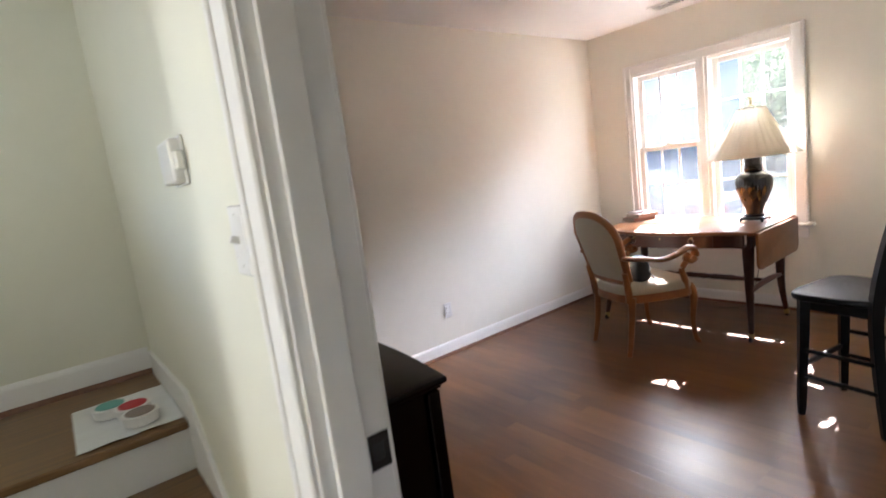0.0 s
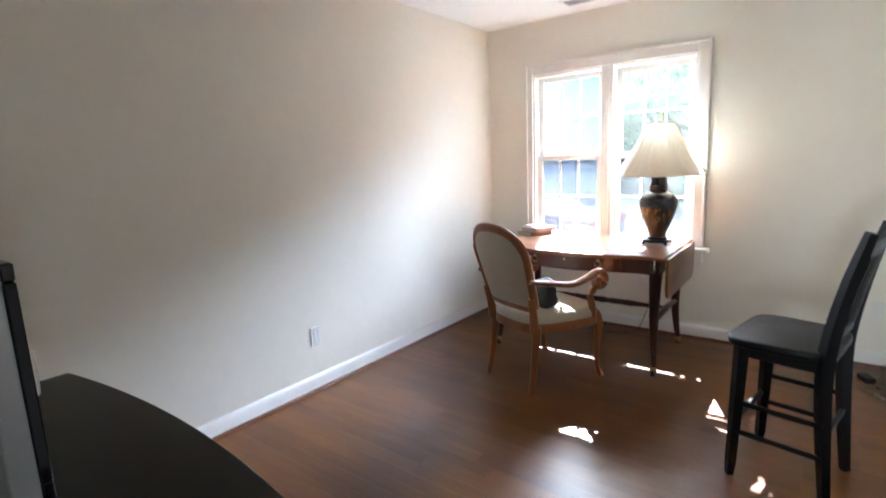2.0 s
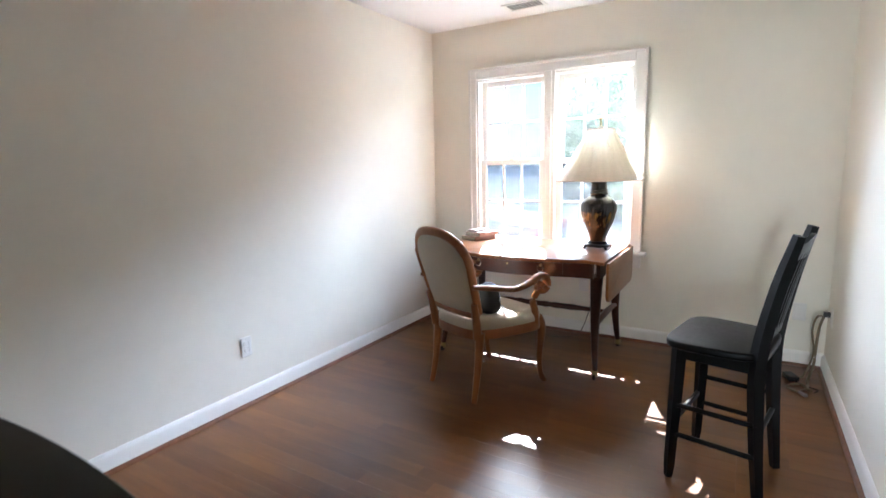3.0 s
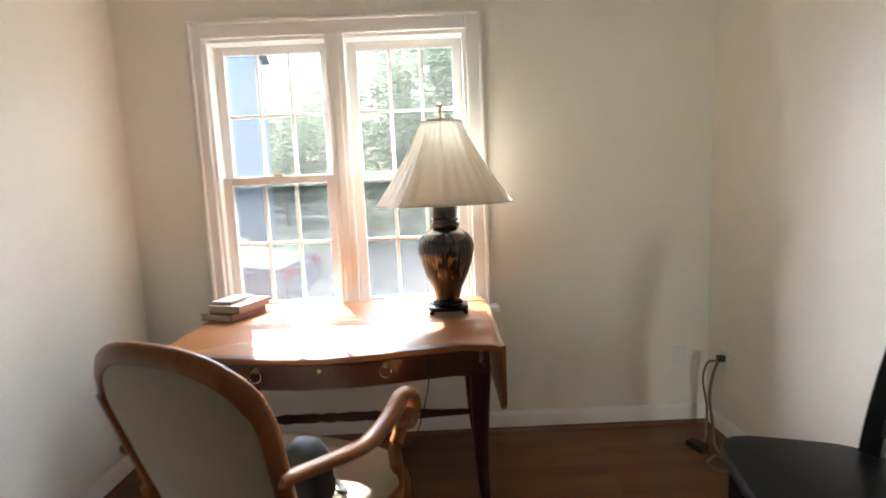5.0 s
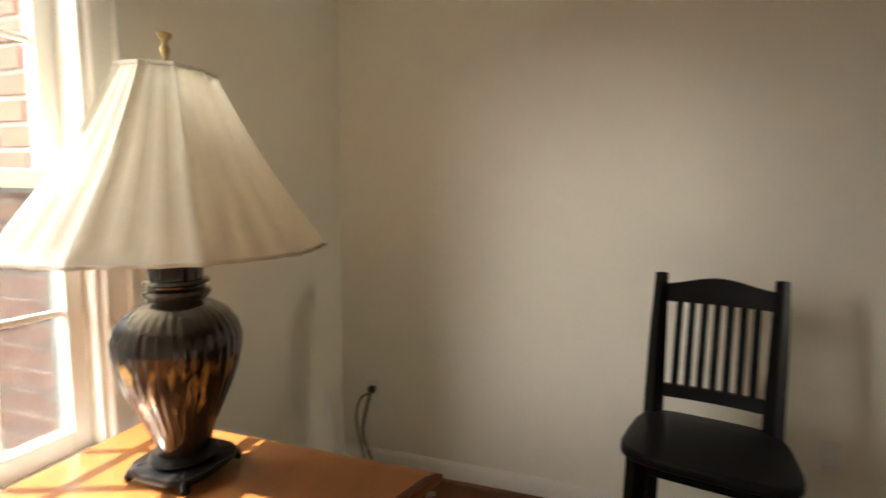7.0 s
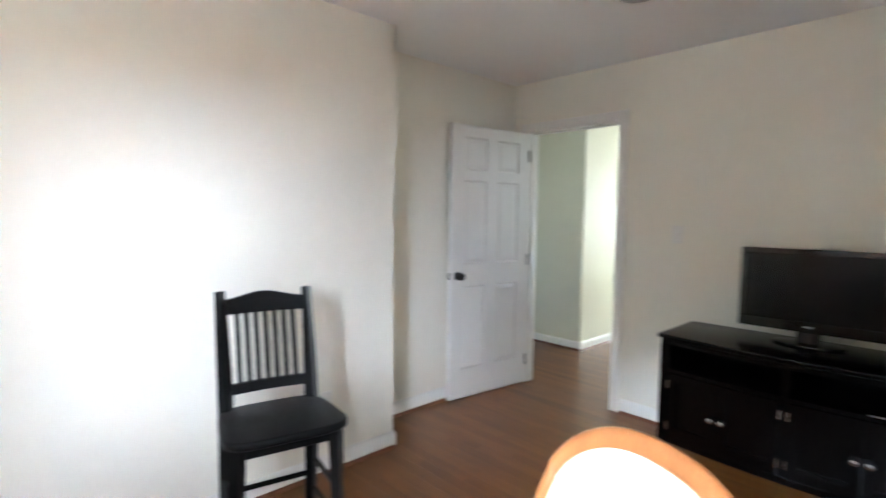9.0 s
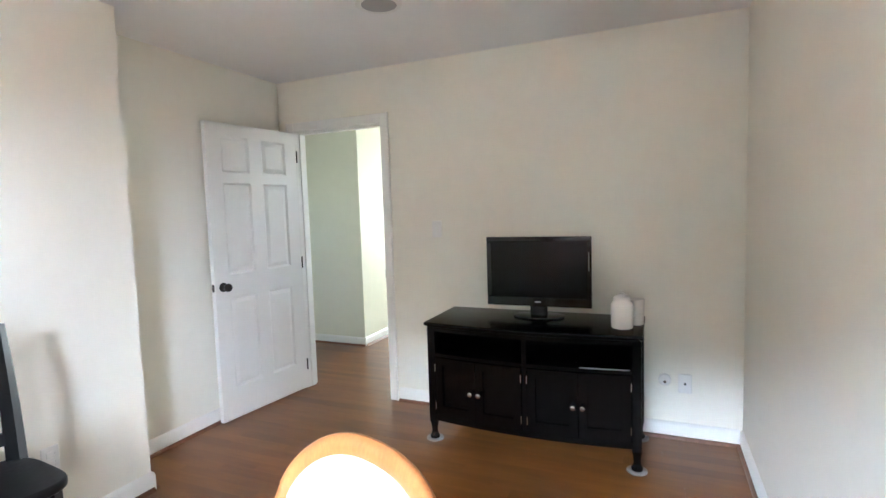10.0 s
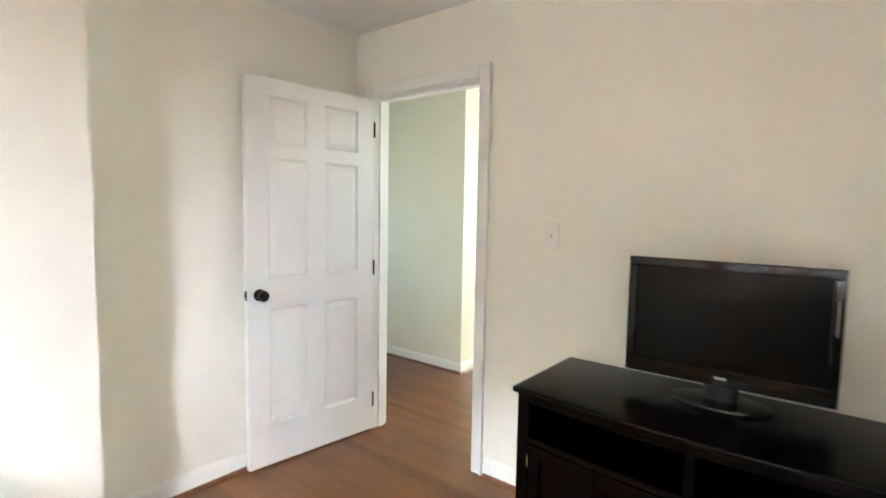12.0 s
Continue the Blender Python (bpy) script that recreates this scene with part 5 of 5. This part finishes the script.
for k, (z, w) in enumerate(((0.105, 0.5), (0.090, 0.34), (0.070, 0.42))):
    b = bmesh.new()
    vs = [[b.verts.new((0.0586 * math.cos(a), 0.0586 * math.sin(a), z + dz)) for a in [-2.0 - w / 2 + w * i / 8 for i in range(9)]] for dz in (0, 0.008)]
    for i in range(8):
        b.faces.new((vs[0][i], vs[0][i + 1], vs[1][i + 1], vs[1][i]))
    part("print", b, LABELG, jug, "faded print")
mug = thing("white_cup", pose(0.955, 3.005, 0.743), "plain white cup standing behind the jar", "cup")
part("body", lathe([(0.034, 0), (0.040, 0.004), (0.044, 0.14), (0.041, 0.143), (0.039, 0.135), (0.034, 0.02), (0.002, 0.015)], 30), CERAMICW, mug, smooth=40)

# ---- cords and small things on the floor ----
plug = thing("extension_lead", pose(4.495, 0.70, 0.40), "beige extension lead with black plug hanging to the floor", "cable")
part("plug", box(-0.014, 0.014, 0, 0.034, -0.014, 0.016, 0.004, segments=2), BLKPL, plug, "black plug")
part("cord", tube(curve_through([(0.0, 0.03, -0.012), (0.012, 0.045, -0.08), (0.03, 0.05, -0.20), (-0.02, 0.06, -0.32), (-0.10, 0.09, -0.392), (-0.22, 0.10, -0.394), (-0.30, 0.16, -0.394), (-0.24, 0.20, -0.394),
                                 (-0.18, 0.13, -0.392), (-0.28, 0.09, -0.390)], 6), 0.008, 6), CORDT, plug, smooth=60)
part("cord", tube(curve_through([(-0.005, 0.032, -0.008), (0.035, 0.06, -0.03), (0.05, 0.075, -0.12), (0.035, 0.06, -0.26), (-0.03, 0.10, -0.38), (-0.08, 0.14, -0.395)], 6), 0.006, 6), CORDT, plug, smooth=60)
part("connector", turned(box(-0.03, 0.03, -0.011, 0.011, 0, 0.016, 0.004), pose(-0.33, 0.13, -0.399, 0, 0, 30)), GREYPL, plug, "grey connector")
brick = thing("power_adapter", pose(4.395, 0.875, 0.0, 0, 0, 25), "small black power adapter lying on the floor", "adapter")
part("body", box(-0.045, 0.045, -0.028, 0.028, 0, 0.032, 0.006, segments=2), BLKPL, brick)
part("cable", tube(curve_through([(-0.045, 0, 0.014), (-0.09, 0.0, 0.004), (-0.16, -0.06, 0.004), (-0.20, -0.02, 0.004)], 5), 0.003, 6), BLKPL, brick, smooth=60)
lc = thing("lamp_cord", pose(4.56, 2.20, 0), "thin brown lamp cord hanging behind the desk", "cord")
part("cord", tube(curve_through([(0.04, -0.10, 0.70), (0.055, -0.08, 0.50), (0.05, -0.05, 0.25), (0.02, 0.02, 0.03), (-0.04, 0.10, 0.004), (-0.10, 0.22, 0.004)], 6), 0.003, 6), CORDM, lc, smooth=60)
strip = thing("wall_outlet_cover", pose(XE, 2.22, 0.40, 0, 0, 90), "white outlet with a small night plug below the window", "wall plate")
part("cover", box(-0.036, 0.036, 0, 0.006, -0.058, 0.058, 0.003), PLATE, strip)
part("plug", box(-0.014, 0.014, 0.006, 0.03, 0.0, 0.03, 0.004), PLATE, strip)

# ---- outdoors ----
G = -0.45
structure("ground", box(4.9, 400, -300, 300, G - 0.2, G), GRASS, "patchy sunlit green lawn", "ground")
structure("road", box(7.6, 16.5, -120, 120, G, G + 0.02), ASPHALT, "worn grey asphalt drive with sun patches in its tone", "road")


def brick_pier():
    """Projecting brick wing beside the window: joined mortar core and single bricks."""
    p = thing("brick_wing", pose(0, 0, 0), "red brick wing wall projecting beside the window", "wall")
    p["kind"] = "structure"
    x0, x1, y1 = XE + 0.16, 5.23, 1.855
    part("mortar_core", box(x0, x1 - 0.004, 0.2, y1 - 0.004, G - 0.2, 2.9), MORTAR, p, "pale grey mortar")
    bh, bl, jt = 0.057, 0.194, 0.0105
    rnd = random.Random(3)
    meshes = {}
    for c in range(int((2.55 - G) / (bh + jt))):
        z = G + c * (bh + jt)
        a = x1
        off = 0.092 if c % 2 else bl
        first = True
        while a > x0 + 0.02:
            ln = min(off if first else bl, a - x0)
            first = False
            key = round(ln, 3)
            if key not in meshes:
                meshes[key] = mesh_of("brick", box(-key, 0, -0.05, 0, 0, bh, 0.003), BRICKM)
            o = new("brick", meshes[key])
            o.parent = p
            o.location = (a, y1 + rnd.uniform(-0.001, 0.002), z)
            a -= ln + jt
    return p


brick_pier()
# inferred roof edge, out of view; clips sun through the upper panes
structure("eave", box(XE + 0.16, 5.32, -1.0, 8.0, 2.46, 2.60), TRIM, "white painted soffit under the roof edge", "trim")
structure("wall_outside", wall_with_holes("y", -1.0, 8.0, XE + 0.141, XE + 0.16, G, 2.9, [(WY0 - 0.03, WY1 + 0.03, WZ0 - 0.06, WZ1 + 0.02)]), BRICKM, "outer brick facing of the house", "wall")


def crown(rnd, centre, radius, count, size, squash=0.8):
    """Leaf clumps: many small bent leaves gathered in uneven tufts."""
    verts, faces = [], []
    tufts = []
    for _ in range(max(6, count // 70)):
        v = Vector((rnd.gauss(0, 1), rnd.gauss(0, 1), rnd.gauss(0, 1) * squash)).normalized() * radius * rnd.uniform(0.35, 1.0) ** 0.6
        tufts.append((Vector(centre) + Vector((v.x, v.y, v.z * squash)), radius * rnd.uniform(0.16, 0.34)))
    for i in range(count):
        c, r = tufts[i % len(tufts)]
        p = c + Vector((rnd.gauss(0, 0.5), rnd.gauss(0, 0.5), rnd.gauss(0, 0.42))) * r
        a = Vector((rnd.gauss(0, 1), rnd.gauss(0, 1), rnd.gauss(0, 0.7))).normalized() * size * rnd.uniform(0.6, 1.3)
        b = a.cross(Vector((rnd.gauss(0, 1), rnd.gauss(0, 1), 1))).normalized() * size * 0.45
        n = len(verts)
        verts += [p - a, p + b, p + a, p - b]
        faces.append((n, n + 1, n + 2, n + 3))
    me = bpy.data.meshes.new("crown")
    me.from_pydata(verts, [], faces)
    return me


def tree(x, y, height, spread, seed, leaf, label, trunk_h=None):
    rnd = random.Random(seed)
    t = thing("tree", pose(x, y, G), label, "tree", "trees beyond the drive")
    th = trunk_h or height * 0.38
    tr = tube([(0, 0, 0), (0.05, 0.02, th * 0.5), (0, 0.06, th), (0.1, 0, height * 0.75)], [0.16 * height / 7, 0.12 * height / 7, 0.10 * height / 7, 0.03], 10)
    for k in range(6):
        a = k * 1.05 + rnd.random()
        z = th * (0.75 + 0.1 * k)
        tube([(0, 0.03, z), (math.cos(a) * spread * 0.35, math.sin(a) * spread * 0.35, z + 0.5), (math.cos(a) * spread * 0.7, math.sin(a) * spread * 0.7, z + 1.1)], [0.05, 0.035, 0.012], 6, bm=tr)
    part("trunk", tr, BARK, t, "grey brown trunk with limbs", smooth=50)
    me = crown(rnd, (0, 0, th + (height - th) * 0.5), spread, 9000, 0.075 * height / 6, squash=(height - th) * 0.5 / spread)
    me.materials.append(leaf)
    o = new("crown", me)
    o.parent = t
    tagged(o, "loose leafy crown")
    return t


TREES = [(19.5, 1.2, 7.4, 2.8, LEAF), (20.5, -3.2, 7.8, 3.0, LEAF), (22.0, 5.0, 6.4, 2.7, LEAF), (24.0, -8.5, 6.4, 2.8, LEAF), (18.0, -6.2, 5.2, 2.2, LEAF), (27.0, 9.5, 7.0, 3.2, LEAF), (26.0, 1.5, 10.5, 3.9, LEAF), (30, -14, 6.5, 3.2, LEAF)]
for i, (x, y, h, s, leaf) in enumerate(TREES):
    tree(x, y, h, s, 40 + i, leaf, "leafy green garden tree across the drive")


def far_woods():
    """Uncountable wood closing the view: trunks and leaf masses of uneven height."""
    rnd = random.Random(5)
    verts, faces = [], []
    for k in range(34):
        y = -34 + k * 1.75 + rnd.uniform(-0.5, 0.5)
        x = rnd.uniform(30, 37)
        h = (10.5 if -5 < y < 3 else 6.0) * rnd.uniform(0.75, 1.15)
        for _ in range(1500):
            u = rnd.random() ** 0.8
            r = 2.3 * math.sin(min(1, u * 1.2 + 0.12) * math.pi * 0.9) + 0.25
            a = rnd.random() * 6.283
            p = Vector((x + math.cos(a) * r * rnd.random() ** 0.5, y + math.sin(a) * r * rnd.random() ** 0.5, G + 0.3 + u * h))
            d = Vector((rnd.gauss(0, 1), rnd.gauss(0, 1), rnd.gauss(0, 0.7))).normalized() * rnd.uniform(0.12, 0.3)
            e = d.cross(Vector((rnd.gauss(0, 1), rnd.gauss(0, 1), 1))).normalized() * d.length * 0.5
            n = len(verts)
            verts += [p - d, p + e, p + d, p - e]
            faces.append((n, n + 1, n + 2, n + 3))
    me = bpy.data.meshes.new("far_woods")
    me.from_pydata(verts, [], faces)
    me.materials.append(LEAF)
    return tagged(new("far_woods", me), "dense green wood closing off the distance", "woods", kind="stuff")


far_woods()


def shrub(x, y, r, h, seed, leaf, label):
    t = thing("shrub", pose(x, y, G), label, "shrub", "shrubs by the drive")
    rnd = random.Random(seed)
    st = bmesh.new()
    for k in range(5):
        a = k * 1.3
        tube([(0, 0, 0), (math.cos(a) * r * 0.4, math.sin(a) * r * 0.4, h * 0.6)], [0.03, 0.01], 6, bm=st)
    part("stems", st, BARK, t, "woody stems")
    me = crown(rnd, (0, 0, h * 0.55), r, 4000, 0.04, squash=h * 0.5 / r)
    me.materials.append(leaf)
    o = new("crown", me)
    o.parent = t


for i, (x, y, r, h, leaf, lab) in enumerate(((17.4, 2.6, 0.9, 1.3, LEAFY, "bright yellow-green rounded shrub"), (17.6, 4.4, 1.0, 1.2, LEAFY, "bright yellow-green rounded shrub"),
                                            (17.5, 0.4, 1.1, 1.5, LEAF, "dark green rounded shrub"), (17.4, -1.9, 1.0, 1.3, LEAF, "dark green rounded shrub"), (17.8, -4.2, 1.2, 1.6, LEAF, "dark green rounded shrub"))):
    shrub(x, y, r, h, 70 + i, leaf, lab)


def neighbour_house():
    h = thing("neighbour_house", pose(12.0, 6.6, G), "blue-grey clapboard house with a dark shingle roof", "house")
    w, l, e = 4.0, 10.0, 5.2
    part("wall", box(0, w, 0.0, l, 0, e), SIDING, h)
    rows = 34
    for k in range(rows):
        z = k * e / rows
        part("clapboard", turned(box(-0.022, 0.0, 0.0, l, 0.0, e / rows, 0.0), pose(0, 0, z, 0, -4, 0)), SIDING, h)
    for k in range(rows):
        z = k * e / rows
        part("clapboard", turned(box(0.0, w, -0.022, 0.0, 0.0, e / rows), pose(0, 0, z, 4, 0, 0)), SIDING, h)
    part("corner_board", box(-0.04, 0.10, -0.04, 0.10, 0, e, 0.01), TRIM, h)
    rf = bmesh.new()
    pts = [(-0.5, -0.1, e), (w + 0.5, -0.1, e), (w + 0.5, l + 0.5, e), (-0.5, l + 0.5, e)]
    v = [rf.verts.new(p) for p in pts] + [rf.verts.new((w / 2, -0.1, e + 2.0)), rf.verts.new((w / 2, l + 0.5, e + 2.0))]
    for f in ((0, 1, 2, 3), (0, 4, 5, 3), (1, 2, 5, 4), (0, 1, 4), (2, 3, 5)):
        rf.faces.new([v[i] for i in f])
    part("roof", rf, ROOFM, h, "dark grey shingle roof")
    for y in (1.6, 4.2, 6.8):
        for z in (1.0, 3.3):
            wdw = part("window", box(-0.06, 0.0, y, y + 0.95, z, z + 1.3, 0.01), TRIM, h, "white framed window")
            part("pane", box(-0.066, -0.05, y + 0.08, y + 0.87, z + 0.08, z + 1.22), DARKGLASS, wdw)
    return h


neighbour_house()


def parked_car(m, label):
    c = thing("car", m, label, "car", "")
    prof = [(-2.15, 0.55), (-2.10, 0.80), (-1.30, 0.92), (-0.65, 1.38), (0.55, 1.42), (1.35, 0.98), (2.05, 0.90), (2.18, 0.62), (2.15, 0.32), (-2.12, 0.32)]
    b = bmesh.new()
    for s, f in ((0.82, 1.0),):
        left = [b.verts.new((x, -s * (1 if z < 0.95 else 0.84), z)) for x, z in prof]
        right = [b.verts.new((x, s * (1 if z < 0.95 else 0.84), z)) for x, z in prof]
    for k in range(len(prof)):
        j = (k + 1) % len(prof)
        b.faces.new((left[k], left[j], right[j], right[k]))
    b.faces.new(left)
    b.faces.new(right)
    bmesh.ops.recalc_face_normals(b, faces=b.faces)
    bmesh.ops.bevel(b, geom=b.edges[:], offset=0.06, segments=2, affect="EDGES")
    part("body", b, CARPAINT, c, smooth=40)
    for s in (-1, 1):
        g = bmesh.new()
        face = [g.verts.new((x, s * (0.83 - 0.12 * (z - 0.92) / 0.5), z)) for x, z in ((-1.15, 0.95), (-0.62, 1.32), (0.50, 1.35), (1.15, 0.98))]
        g.faces.new(face)
        bmesh.ops.solidify(g, geom=g.faces[:], thickness=0.02)
        part("side_window", g, DARKGLASS, c)
        for x in (-1.35, 1.35):
            w = part("wheel", turned(lathe([(0.20, -0.10), (0.31, -0.10), (0.33, -0.06), (0.33, 0.06), (0.31, 0.10), (0.20, 0.10)], 28), pose(x, s * 0.76, 0.33, 90, 0, 0)), RUBBER, c, "black tyre", smooth=40)
            part("rim", turned(lathe([(0.20, -0.09), (0.20, 0.09), (0.05, 0.095), (0.02, 0.10)], 20), pose(x, s * 0.76, 0.33, 90 * -s, 0, 0)), CHROME, w, "alloy rim", smooth=40)
        part("tail_light", box(-2.17, -2.08, s * 0.62 - 0.12, s * 0.62 + 0.12, 0.66, 0.80, 0.02), TAIL, c, "red tail light")
    part("windscreen", turned(box(-0.02, 0.0, -0.62, 0.62, 0, 0.80, 0.0), pose(1.30, 0, 0.99, 0, -62, 0)), DARKGLASS, c)
    part("rear_window", turned(box(0.0, 0.02, -0.62, 0.62, 0, 0.70, 0.0), pose(-1.24, 0, 0.96, 0, 57, 0)), DARKGLASS, c)
    return c


parked_car(pose(8.75, 6.0, G + 0.02, 0, 0, 90), "blue-grey saloon car parked on the drive")


# ---- floor boards of the room ----
def floor_boards():
    fl = thing("floor", pose(0, 0, 0), "brown stained oak strip floor with a satin gloss", "floor")
    fl["kind"] = "structure"
    rnd = random.Random(11)
    w = 0.0762
    meshes = {}
    n = int(math.ceil((XE - XH) / w))
    for i in range(n):
        x = XH + i * w
        wd = min(w, XE - x)
        if wd < 0.01:
            continue
        y0 = YA if x < XJ - 0.1 else YS - 0.05
        y, first = y0, True
        while y < YN - 0.005:
            ln = rnd.choice((0.3, 0.5, 0.7, 0.9)) if first else rnd.choice((0.9, 1.2, 1.4, 1.7))
            first = False
            if YN - (y + ln) < 0.25:
                ln = YN - y
            key = (round(ln, 2), round(wd, 3))
            if key not in meshes:
                meshes[key] = mesh_of("floor_board", box(0.00008, key[1] - 0.00008, 0.00008, ln - 0.00008, -0.019, 0.0, 0.00015), OAK)
            o = new("floor_board", meshes[key])
            o.parent = fl
            o.location = (x, y, rnd.uniform(-0.00008, 0.0))
            y += ln
    return fl


floor_boards()
